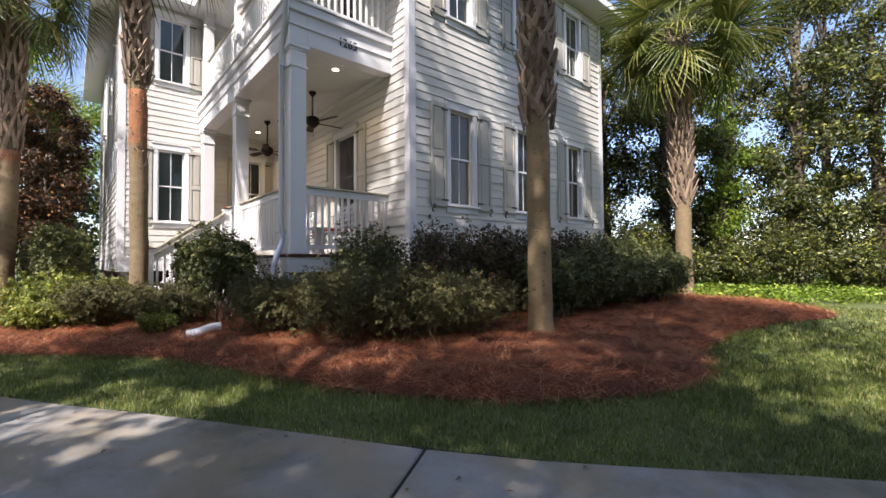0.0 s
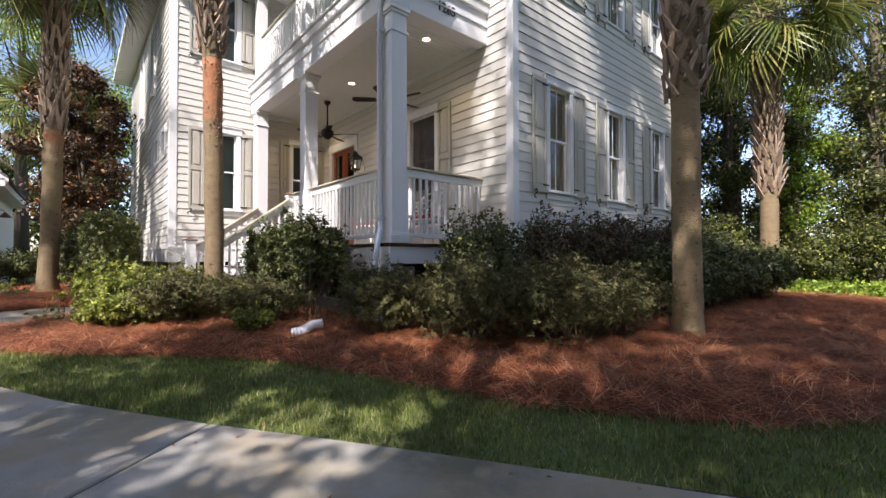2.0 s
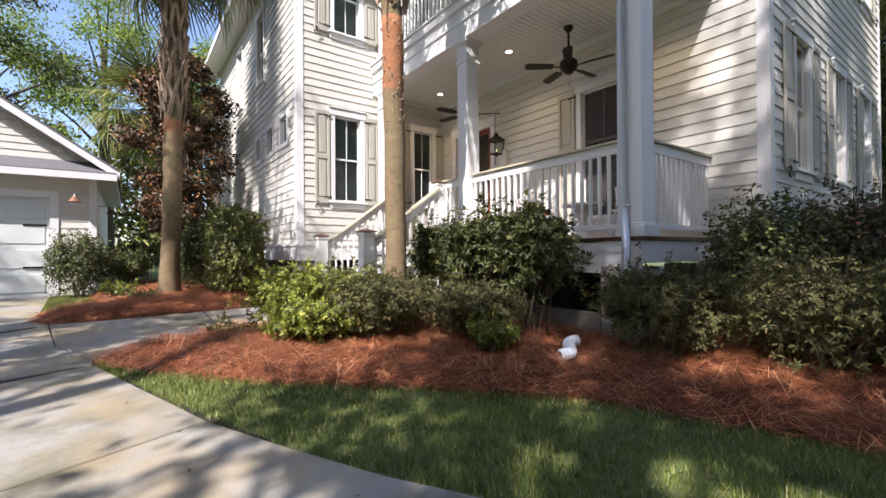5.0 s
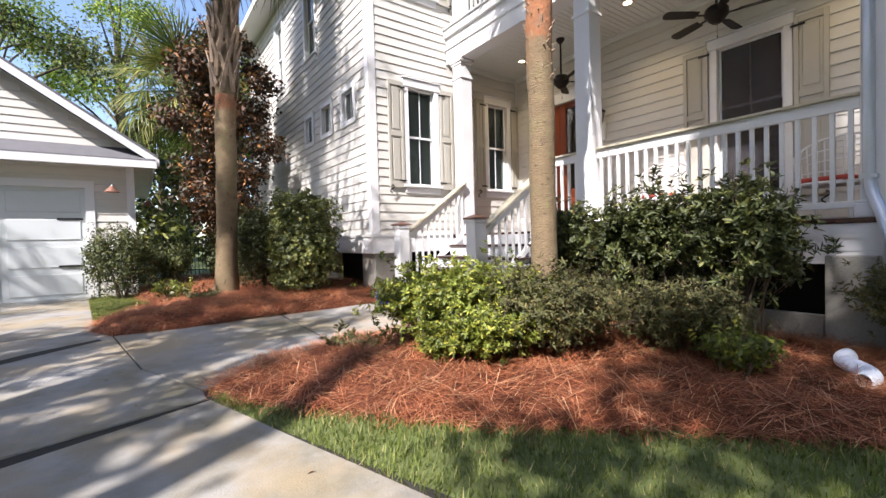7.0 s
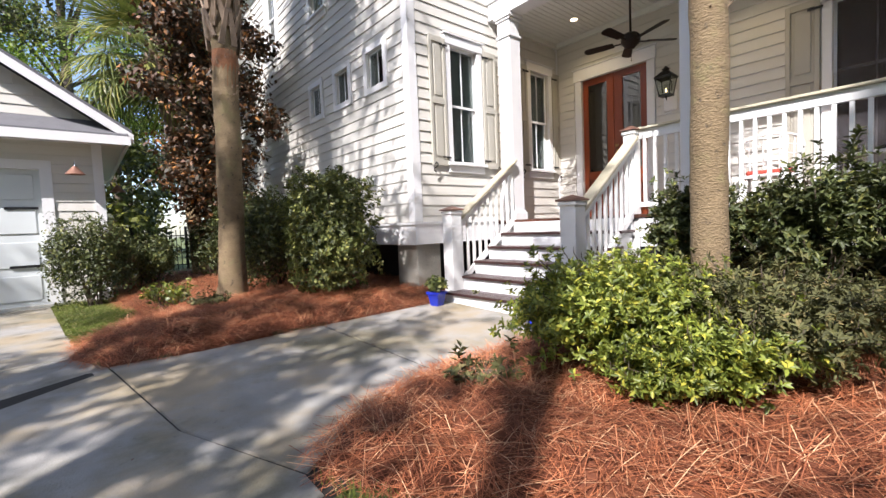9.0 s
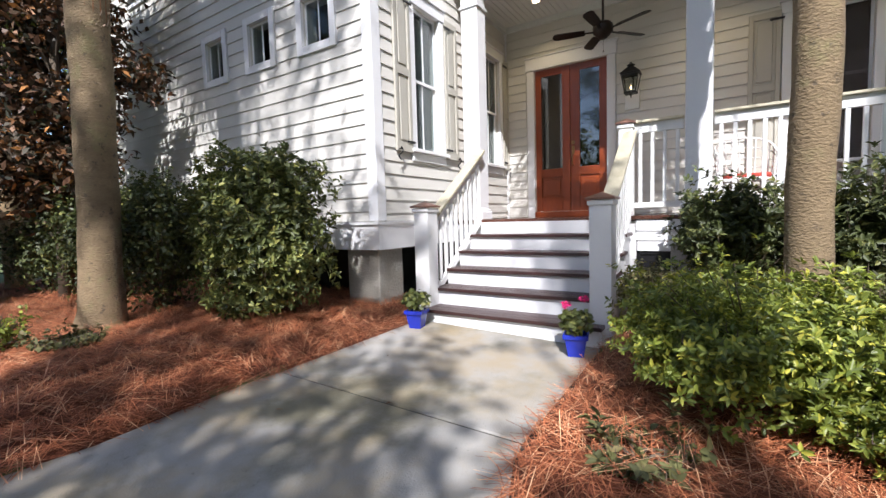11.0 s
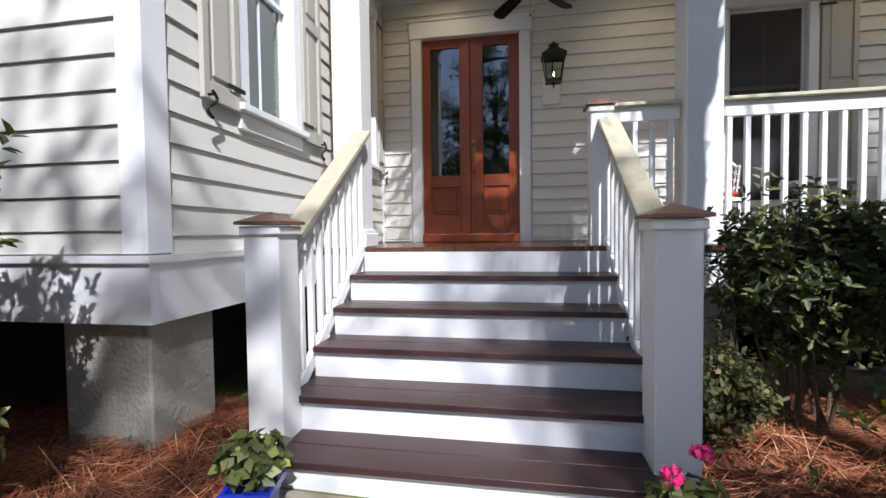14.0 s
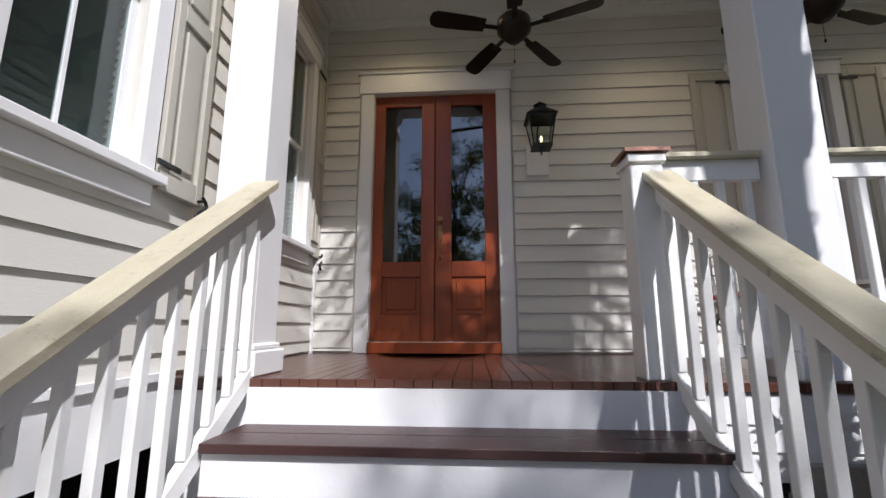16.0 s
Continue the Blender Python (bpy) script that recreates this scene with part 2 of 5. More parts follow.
M["bulb"] = emit_material("lit_downlight", (1.0, 0.72, 0.4), 6.0)
M["lampshade"] = emit_material("lit_lampshade", (1.0, 0.55, 0.18), 7.0)
M["flame"] = emit_material("lit_gas_flame", (1.0, 0.6, 0.25), 5.0)


# ---- building helpers ----
def box(bm, x0, y0, z0, x1, y1, z1):
    if x0 > x1: x0, x1 = x1, x0
    if y0 > y1: y0, y1 = y1, y0
    if z0 > z1: z0, z1 = z1, z0
    v = [bm.verts.new(p) for p in ((x0, y0, z0), (x1, y0, z0), (x1, y1, z0), (x0, y1, z0), (x0, y0, z1), (x1, y0, z1), (x1, y1, z1), (x0, y1, z1))]
    for f in ((3, 2, 1, 0), (4, 5, 6, 7), (0, 1, 5, 4), (1, 2, 6, 5), (2, 3, 7, 6), (3, 0, 4, 7)):
        bm.faces.new([v[i] for i in f])
    return v


def tube(bm, pts, radii, sides=10, close=True):
    """A tube along points, with a radius at each."""
    rings = []
    prev = None
    for i, p in enumerate(pts):
        p = Vector(p)
        a = Vector(pts[max(i - 1, 0)])
        b = Vector(pts[min(i + 1, len(pts) - 1)])
        d = (b - a).normalized()
        if prev is None:
            prev = d.orthogonal().normalized()
        u = (prev - d * prev.dot(d)).normalized()
        prev = u
        w = d.cross(u)
        r = radii[i] if hasattr(radii, "__len__") else radii
        rings.append([bm.verts.new(p + (u * math.cos(2 * math.pi * k / sides) + w * math.sin(2 * math.pi * k / sides)) * r) for k in range(sides)])
    for r0, r1 in zip(rings, rings[1:]):
        for k in range(sides):
            bm.faces.new((r0[k], r0[(k + 1) % sides], r1[(k + 1) % sides], r1[k]))
    if close:
        bm.faces.new(rings[0][::-1])
        bm.faces.new(rings[-1])
    return rings


def finish(bm, name, mat, bevel=0.0, smooth=False):
    if bevel:
        bmesh.ops.bevel(bm, geom=list(bm.edges), offset=bevel, segments=1, affect="EDGES")
    bmesh.ops.recalc_face_normals(bm, faces=list(bm.faces))
    me = bpy.data.meshes.new(name)
    bm.to_mesh(me)
    bm.free()
    me.materials.append(mat)
    if smooth:
        for p in me.polygons:
            p.use_smooth = True
    return me


def part(name, bm, mat, parent, label="", bevel=0.0, smooth=False):
    ob = new(name, finish(bm, name, mat, bevel, smooth))
    ob.parent = parent
    return tagged(ob, label) if label else ob


def piece(name, me, parent, loc=(0, 0, 0), kind=""):
    ob = new(name, me)
    ob.parent = parent
    ob.location = loc
    return tagged(ob, kind=kind) if kind else ob


def thing(name, m, label, category, group=""):
    ob = new(name)
    ob.empty_display_size = 0.2
    ob.matrix_world = m
    return tagged(ob, label, category, group)


def structure(name, bm, mat, label="", bevel=0.0, category="", smooth=False):
    return tagged(new(name, finish(bm, name, mat, bevel, smooth)), label, category, kind="structure")


def one(name, boxes, mat, parent, label="", bevel=0.0):
    bm = bmesh.new()
    for b in boxes:
        box(bm, *b)
    return part(name, bm, mat, parent, label, bevel)


def fast_mesh(name, verts, faces, mat):
    """A mesh from arrays: verts n x 3, faces m x 4."""
    me = bpy.data.meshes.new(name)
    verts = np.asarray(verts, dtype=np.float32)
    faces = np.asarray(faces, dtype=np.int32)
    me.vertices.add(len(verts))
    me.vertices.foreach_set("co", verts.ravel())
    k = faces.shape[1]
    me.loops.add(faces.size)
    me.loops.foreach_set("vertex_index", faces.ravel())
    me.polygons.add(len(faces))
    me.polygons.foreach_set("loop_start", np.arange(0, faces.size, k, dtype=np.int32))
    me.update(calc_edges=True)
    me.validate()
    me.materials.append(mat)
    return me


def unit(v):
    return v / np.maximum(np.linalg.norm(v, axis=1, keepdims=True), 1e-6)


def leaf_mesh(name, pts, normals, length, width, mat, rng, spread=0.8, bend=0.25):
    """One bent four-cornered leaf at each point, roughly facing its normal."""
    n = len(pts)
    nor = unit(normals + rng.normal(0, spread, (n, 3)))
    t = unit(np.cross(nor, rng.normal(0, 1, (n, 3))))
    b = np.cross(nor, t)
    L = length * rng.uniform(0.6, 1.25, (n, 1))
    W = width * rng.uniform(0.7, 1.2, (n, 1))
    v = np.empty((n, 4, 3))
    v[:, 0] = pts - t * L * 0.5
    v[:, 1] = pts + b * W * 0.5 + nor * W * bend
    v[:, 2] = pts + t * L * 0.5
    v[:, 3] = pts - b * W * 0.5 + nor * W * bend
    f = np.arange(n * 4).reshape(n, 4)
    return fast_mesh(name, v.reshape(-1, 3), f, mat)


def folded_leaves(name, base, tdir, nor, length, width, mat, rng):
    """Pointed leaves of six corners, folded along the midrib and bent down at the tip; base, direction and face given."""
    n = len(base)
    t = unit(tdir)
    b = unit(np.cross(nor, t))
    nn = np.cross(t, b)
    L = length * rng.uniform(0.65, 1.2, (n, 1))
    W = width * rng.uniform(0.75, 1.2, (n, 1))
    v = np.empty((n, 6, 3))
    v[:, 0] = base
    v[:, 1] = base + t * L * 0.38 + b * W * 0.5 + nn * W * 0.22
    v[:, 2] = base + t * L * 0.72 + b * W * 0.36 + nn * W * 0.10 - nn * L * 0.03
    v[:, 3] = base + t * L - nn * L * 0.14
    v[:, 4] = base + t * L * 0.72 - b * W * 0.36 + nn * W * 0.10 - nn * L * 0.03
    v[:, 5] = base + t * L * 0.38 - b * W * 0.5 + nn * W * 0.22
    k = np.arange(n)[:, None] * 6
    f = np.concatenate([k + [0, 1, 2, 3], k + [0, 3, 4, 5]])
    return fast_mesh(name, v.reshape(-1, 3), f, mat)


def rosettes(name, tips, out, leaf, mat, rng, each=7, slim=0.36):
    """Whorls of leaves round the ends of twigs."""
    ax = unit(out + rng.normal(0, 0.45, out.shape))
    n = len(tips)
    u = unit(np.cross(ax, rng.normal(0, 1, (n, 3))))
    w = np.cross(ax, u)
    A = np.repeat(ax, each, 0)
    ang = np.tile(np.arange(each) * 2.4, n) + np.repeat(rng.uniform(0, 6.28, n), each) + rng.normal(0, 0.3, n * each)
    rad = np.repeat(u, each, 0) * np.cos(ang)[:, None] + np.repeat(w, each, 0) * np.sin(ang)[:, None]
    lift = rng.uniform(0.15, 1.1, (n * each, 1))
    t = unit(rad + A * lift)
    base = np.repeat(tips, each, 0) - A * leaf * rng.uniform(0, 0.9, (n * each, 1)) + rad * 0.002
    return folded_leaves(name, base, t, unit(A - rad * lift * 0.5), leaf, leaf * slim, mat, rng)


def blob_points(rng, n, blobs, boxy=2.0, shell=0.35, rough=0.18):
    """Points in the outer layer of some ellipsoids (cx, cy, cz, rx, ry, rz), with uneven bulges."""
    vol = np.array([b[3] * b[4] + b[4] * b[5] + b[3] * b[5] for b in blobs])
    pick = rng.choice(len(blobs), n, p=vol / vol.sum())
    B = np.array(blobs)[pick]
    d = unit(rng.normal(0, 1, (n, 3)))
    k = (np.abs(d) ** boxy).sum(1, keepdims=True) ** (-1 / boxy)
    r = 1 - shell * rng.random((n, 1)) ** 1.6
    ph = B[:, :1] * 3.1
    bump = 1 + rough * (np.sin(d[:, :1] * 7 + ph) * np.cos(d[:, 1:2] * 6 - ph) + 0.6 * np.sin(d[:, 2:3] * 9 + d[:, :1] * 8 + ph))
    p = B[:, :3] + d * k * r * bump * B[:, 3:6]
    return p, d


# ---- structure: walls with openings ----
def wall_boxes(bm, axis, c0, c1, u0, u1, z0, z1, openings):
    """A wall between planes c0 and c1 across an axis ('x' or 'y'), cut by openings (ua, ub, za, zb)."""
    us = sorted({u0, u1, *[o[0] for o in openings], *[o[1] for o in openings]})
    for a, b in zip(us, us[1:]):
        mid = (a + b) / 2
        spans = sorted((o[2], o[3]) for o in openings if o[0] < mid < o[1])
        z = z0
        for s, e in spans + [(z1, z1)]:
            if s > z + 1e-4:
                if axis == "x":
                    box(bm, c0, a, z, c1, b, s)
                else:
                    box(bm, a, c0, z, b, c1, s)
            z = e


def siding(parent, facing, plane, u0, u1, z0, z1, openings, pitch=0.155, first=0.0):
    """Clapboards, each a piece of its own, proud of a wall that faces -x or -y."""
    z = z0
    while z < z1 - 0.03:
        top = min(z + (first if first and z == z0 else pitch), z1)
        cuts = sorted((o[0], o[1]) for o in openings if min(o[3], top) - max(o[2], z) > 0.55 * (top - z))
        a = u0
        for s, e in cuts + [(u1, u1)]:
            if s > a + 0.02:
                prof = ((0.0, z), (-0.023, z), (-0.008, top - 0.001), (0.0, top - 0.001))
                v = []
                for u in (a, s):
                    for d, zz in prof:
                        v.append((plane + d, u, zz) if facing == "x" else (u, plane + d, zz))
                me = bpy.data.meshes.new("clapboard")
                fs = [(0, 1, 5, 4), (1, 2, 6, 5), (2, 3, 7, 6), (3, 0, 4, 7), (0, 3, 2, 1), (4, 5, 6, 7)]
                if facing == "x":
                    fs = [f[::-1] for f in fs]
                me.from_pydata(v, [], fs)
                me.materials.append(M["siding"])
                piece("clapboard", me, parent)
            a = max(a, e)
        z = top


CW = 0.10                                  # casing width
SX = [(5.77, 6.35), (7.69, 8.25), (9.60, 10.16)]
WZ, WT = 2.91, 4.66
UZ, UT = 6.38, 7.95


def grow(o, g=CW):
    return (o[0] - g, o[1] + g, o[2] - g, o[3] + g)


side_open = [(a, b, WZ, WT) for a, b in SX] + [(a, b, UZ, UT) for a, b in SX]
door_open = (10.71, 11.89, 2.10, 4.48)
porch_win = (7.70, 8.46, 2.40, 4.50)
up_porch = [(7.70, 8.46, 6.0, 7.9), (10.75, 11.55, BZ + 0.06, 8.0)]
wall_open = [door_open, porch_win] + up_porch
wing_open = [(2.11, 2.67, WZ, WT), (4.02, 4.54, WZ, WT), (2.11, 2.67, UZ, UT), (4.02, 4.54, UZ, UT)]
sq = [(13.04, 13.51, 4.17, 4.71), (14.14, 14.60, 4.17, 4.71), (15.22, 15.65, 4.17, 4.71)]
end_open = sq + [(14.9, 15.5, 6.0, 7.7), (17.3, 17.9, 6.0, 7.7)]

bm = bmesh.new()
wall_boxes(bm, "y", S, S + 0.2, D, XE, 1.7, EAVE, side_open)
wall_side = structure("wall_side", bm, M["siding"])
bm = bmesh.new()
wall_boxes(bm, "x", D, D + 0.2, S + 0.2, N + 0.2, 1.7, EAVE, wall_open)
wall_porch = structure("wall_porch", bm, M["siding"])
bm = bmesh.new()
wall_boxes(bm, "y", N, N + 0.2, Q, D, 2.0, EAVE, wing_open)
wall_wing = structure("wall_wing", bm, M["siding"])
bm = bmesh.new()
wall_boxes(bm, "x", Q, Q + 0.2, N + 0.2, YB, 2.0, EAVE, end_open)
wall_end = structure("wall_end", bm, M["siding"])
bm = bmesh.new()
box(bm, XE - 0.2, S + 0.2, 1.7, XE, YB, EAVE)
box(bm, Q, YB, 1.7, XE, YB + 0.2, EAVE)
structure("wall_back", bm, M["siding"])
# inner floors and walls, added to back the openings with a dim colour
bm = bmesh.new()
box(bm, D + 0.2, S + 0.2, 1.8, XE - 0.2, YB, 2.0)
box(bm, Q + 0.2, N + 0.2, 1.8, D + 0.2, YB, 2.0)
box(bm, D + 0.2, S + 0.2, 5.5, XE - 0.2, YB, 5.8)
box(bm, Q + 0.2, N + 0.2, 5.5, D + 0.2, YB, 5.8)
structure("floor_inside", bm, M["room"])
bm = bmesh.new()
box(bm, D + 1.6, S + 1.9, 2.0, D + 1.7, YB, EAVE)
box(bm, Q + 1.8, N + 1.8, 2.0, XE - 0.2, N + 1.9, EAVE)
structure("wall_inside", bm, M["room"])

# skirt board, band and piers
bm = bmesh.new()
box(bm, Q + 0.021, N - 0.03, 1.70, 2.98, N + 0.02, 2.0)
box(bm, Q - 0.03, N - 0.03, 1.70, Q + 0.02, YB, 2.0)
box(bm, Q + 0.021, N - 0.05, 1.988, 2.98, N + 0.02, 2.023)
box(bm, Q - 0.05, N - 0.05, 1.988, Q + 0.02, YB, 2.023)
structure("trim_skirt", bm, M["trim"])
bm = bmesh.new()
for x, y in ((Q + 0.04, N + 0.05),):
    box(bm, x, y, 0.8, x + 0.44, y + 0.5, 1.70)
for y in (15.0, 17.6, 20.2):
    box(bm, Q + 0.05, y, 0.8, Q + 0.5, y + 0.5, 1.70)
for x, y in ((2.99, 6.44), (2.99, 9.2), (4.4, 6.44), (7.2, S + 0.02), (9.2, S + 0.02), (10.7, S + 0.02), (4.9, S + 0.02)):
    box(bm, x, y, 0.6, x + 0.45, y + 0.45, 1.68)
structure("piers", bm, M["stucco"], bevel=0.01)
# sheets behind the piers, painted black in place of the deep shade there
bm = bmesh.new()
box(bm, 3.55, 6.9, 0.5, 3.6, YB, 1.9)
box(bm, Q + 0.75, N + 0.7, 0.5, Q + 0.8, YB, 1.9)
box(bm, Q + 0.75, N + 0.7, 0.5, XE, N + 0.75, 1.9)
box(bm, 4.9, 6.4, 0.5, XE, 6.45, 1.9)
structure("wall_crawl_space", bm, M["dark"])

bm = bmesh.new()
box(bm, 2.98, 6.9, 0.7, 3.08, 9.19, 1.14)
box(bm, 2.98, 9.66, 0.7, 3.08, 10.0, 1.14)
box(bm, Q + 0.06, N + 0.56, 0.7, Q + 0.16, 14.99, 1.02)
structure("foundation_curb", bm, M["stucco"])

# corner boards
bm = bmesh.new()
box(bm, D - 0.03, S - 0.03, 1.72, D + 0.11, S - 0.001, EAVE)
box(bm, D - 0.03, S, 1.72, D - 0.001, S + 0.11, EAVE)
box(bm, XE - 0.12, S - 0.03, 1.72, XE + 0.02, S - 0.001, EAVE)
box(bm, Q - 0.03, N - 0.03, 2.03, Q + 0.11, N - 0.001, EAVE)
box(bm, Q - 0.03, N, 2.03, Q - 0.001, N + 0.11, EAVE)
box(bm, D - 0.04, N - 0.04, BZ, D - 0.001, N - 0.001, EAVE)
box(bm, D - 0.04, N - 0.04, FZ, D - 0.001, N - 0.001, CZ)
box(bm, D - 0.02, S - 0.028, 1.68, XE, S - 0.001, 1.9)
structure("trim_corners", bm, M["trim"])

# roof
bm = bmesh.new()
O = 0.55
pts = [(D - 2.1, S - O), (XE + O, S - O), (XE + O, YB + O), (Q - O, YB + O), (Q - O, N - O), (D - 2.1, N - O)]
low = [bm.verts.new((x, y, EAVE + 0.05)) for x, y in pts]
r = [bm.verts.new((7.5, 9.5, 11.4)), bm.verts.new((7.5, 17.0, 11.4)), bm.verts.new((4.6, 16.0, 10.4))]
bm.faces.new((low[0], low[1], r[0]))
bm.faces.new((low[1], low[2], r[1], r[0]))
bm.faces.new((low[2], low[3], r[2], r[1]))
bm.faces.new((low[3], low[4], r[2]))
bm.faces.new((low[4], low[5], r[0], r[2]))
bm.faces.new((low[5], low[0], r[0]))
bm.faces.new((r[0], r[1], r[2]))
bm.faces.new(low[::-1])
structure("roof", bm, M["shingle"])
bm = bmesh.new()
box(bm, D - 2.1, S - O, EAVE - 0.12, XE + O, S - 0.001, EAVE + 0.045)
box(bm, D - 2.1, S - 0.001, EAVE - 0.12, D, N - O, EAVE + 0.045)
box(bm, Q - O, N - O, EAVE - 0.12, D, N - 0.001, EAVE + 0.045)
box(bm, Q - O, N, EAVE - 0.12, Q, YB + O, EAVE + 0.045)
structure("soffit", bm, M["trim"])


# ---- windows ----
def window(o, facing, plane, name, muntin=True, blind="blind", label="", single=False, meet=0.5, screen=False):
    """o: opening (u0, u1, z0, z1). Built in a frame whose x runs to the right seen from outside and whose -y points out."""
    u0, u1, z0, z1 = o
    w, h = u1 - u0, z1 - z0
    if facing == "y":
        m = pose(u0, plane, z0)
    else:
        m = pose(plane, u1, z0, 0, 0, -90)
    win = thing(name, m, label or "white double-hung window with casing and closed blinds", "window")
    win["kind"] = "structure"
    c = CW
    if single:
        one("window_frame", [(-c, -0.04, -c, -0.002, 0.10, h + c), (w + 0.002, -0.04, -c, w + c, 0.10, h + c), (-0.001, -0.04, h + 0.002, w + 0.001, 0.10, h + c), (-0.001, -0.04, -c, w + 0.001, 0.10, -0.002)], M["trim"], win, bevel=0.004)
    else:
        one("window_frame", [(-c, -0.045, 0, -0.002, 0.10, h + 0.0), (w + 0.002, -0.045, 0, w + c, 0.10, h),
                             (-c - 0.02, -0.055, h + 0.002, w + c + 0.02, 0.10, h + 0.14), (-c - 0.04, -0.075, h + 0.142, w + c + 0.04, 0.0, h + 0.165)], M["trim"], win, bevel=0.004)
        one("window_sill", [(-c - 0.03, -0.09, -0.045, w + c + 0.03, 0.10, -0.002), (-c, -0.045, -0.15, w + c, -0.002, -0.047)], M["trim"], win, bevel=0.004)
    s = 0.022 if single else 0.035
    mid = h * meet
    for k, (a, b, y) in enumerate(((0, h, 0.03),) if single else ((mid - 0.02, h, 0.03), (0, mid + 0.02, 0.055))):
        sash = one("sash", [(0, y, a, s, y + 0.022, b), (w - s, y, a, w, y + 0.022, b), (s, y, a, w - s, y + 0.022, a + s), (s, y, b - s, w - s, y + 0.022, b)], M["sash"], win)
        if muntin:
            one("muntin", [(w / 2 - 0.008, y + 0.004, a + s, w / 2 + 0.008, y + 0.018, b - s)], M["sash"], sash)
        one("pane", [(s, y + 0.009, a + s, w - s, y + 0.013, b - s)], M["glass"], sash)
    if screen:
        one("insect_screen", [(s, 0.018, s, w - s, 0.020, h - s)], M["screen"], win, "dark woven insect screen")
    if blind:
        bmx = bmesh.new()
        v = box(bmx, 0.02, -0.024, -0.0015, w - 0.02, 0.024, 0.0015)
        bmesh.ops.rotate(bmx, verts=v, cent=(0, 0, 0), matrix=Matrix.Rotation(radians(-48), 3, "X"))
        me = finish(bmx, "slat", M[blind])
        bl = one("blind", [(0.02, 0.10, h - 0.05, w - 0.02, 0.14, h)], M[blind], win)
        z = 0.02
        while z < h - 0.06:
            piece("slat", me, bl, (0, 0.115, z))
            z += 0.042
    return win


def shutter(m, w, h, split=0.45, dog=True, side=1):
    sh = thing("shutter", m, "open greige wooden shutter with raised panels beside a window", "shutter", "window shutters")
    r = 0.05
    one("shutter_frame", [(0, -0.03, 0, r, 0, h), (w - r, -0.03, 0, w, 0, h), (r, -0.03, 0, w - r, 0, 0.10), (r, -0.03, h - 0.08, w - r, 0, h),
                          (r, -0.03, h * split, w - r, 0, h * split + 0.09)], M["shutter"], sh, bevel=0.003)
    for a, b in ((0.10, h * split), (h * split + 0.09, h - 0.08)):
        one("panel", [(r, -0.012, a, w - r, -0.002, b), (r + 0.035, -0.024, a + 0.035, w - r - 0.035, -0.010, b - 0.035)], M["shutter"], sh, bevel=0.006)
    for z in (0.11, h - 0.12):
        x0 = w - 0.12 if side > 0 else -0.03
        one("hinge", [(x0, -0.042, z, x0 + 0.15, -0.031, z + 0.025)], M["iron"], sh)
    if dog:
        bmx = bmesh.new()
        x = 0.03 if side > 0 else w - 0.03
        path = [(x + 0.036 * math.sin(a * 1.9) * (1 if a < 2 else 1.2), -0.055, -0.01 + 0.05 - a * 0.045) for a in np.linspace(0, 3.3, 12)]
        tube(bmx, path, 0.0095, 6)
        tube(bmx, [(x, 0.0, 0.02), (x, -0.06, 0.02)], 0.008, 6)
        part("shutter_dog", bmx, M["iron"], sh)
    return sh


def shutters(o, facing, plane, w=0.36, left=True, right=True, gap=CW + 0.015, split=0.48):
    u0, u1, z0, z1 = o
    h = z1 - z0 + 0.12
    if facing == "y":
        if left: shutter(pose(u0 - gap - w, plane - 0.03, z0 - 0.06), w, h, split, side=1)
        if right: shutter(pose(u1 + gap, plane - 0.03, z0 - 0.06), w, h, split, side=-1)
    else:
        if left: shutter(pose(plane - 0.03, u1 + gap + w, z0 - 0.06, 0, 0, -90), w, h, split, side=1)
        if right: shutter(pose(plane - 0.03, u0 - gap, z0 - 0.06, 0, 0, -90), w, h, split, side=-1)


n = 0
for o in side_open:
    n += 1
    window(o, "y", S, f"window_{n}", blind="blind_w")
    shutters(o, "y", S)
for i, o in enumerate(wing_open):
    n += 1
    window(o, "y", N, f"window_{n}")
    shutters(o, "y", N, 0.31 if i % 2 == 0 else 0.22)
for o in sq:
    n += 1
    window(o, "x", Q, f"window_{n}", blind=None, label="small square white-framed window, dark inside", single=True)
for o in end_open[3:]:
    n += 1
    window(o, "x", Q, f"window_{n}", blind="blind_w")
for o in (porch_win, up_porch[0]):
    n += 1
    window(o, "x", D, f"window_{n}", blind=None, label="tall double-hung window behind a dark insect screen on a porch", meet=0.6, screen=True)
    shutters(o, "x", D, 0.34, split=0.55)
n += 1
window(up_porch[1], "x", D, f"window_{n}", blind=None)

# ---- front door ----
y0, y1, z0, z1 = door_open
W = y1 - y0
dr = thing("door_1", pose(D, y1, z0, 0, 0, -90), "closed double front door of red-brown stained wood with tall glass panes", "door")
dr["kind"] = "structure"
H = z1 - z0
one("door_casing", [(-0.13, -0.035, -0.1, -0.002, 0.12, H), (W + 0.002, -0.035, -0.1, W + 0.13, 0.12, H), (-0.15, -0.045, H + 0.002, W + 0.15, 0.12, H + 0.2), (-0.17, -0.06, H + 0.202, W + 0.17, 0, H + 0.225)], M["trim"], dr, "white door casing", 0.004)
one("threshold", [(-0.0, -0.06, -0.1, W, 0.14, -0.004)], M["door"], dr, "red-brown wooden threshold", 0.006)
hw = W / 2 - 0.004
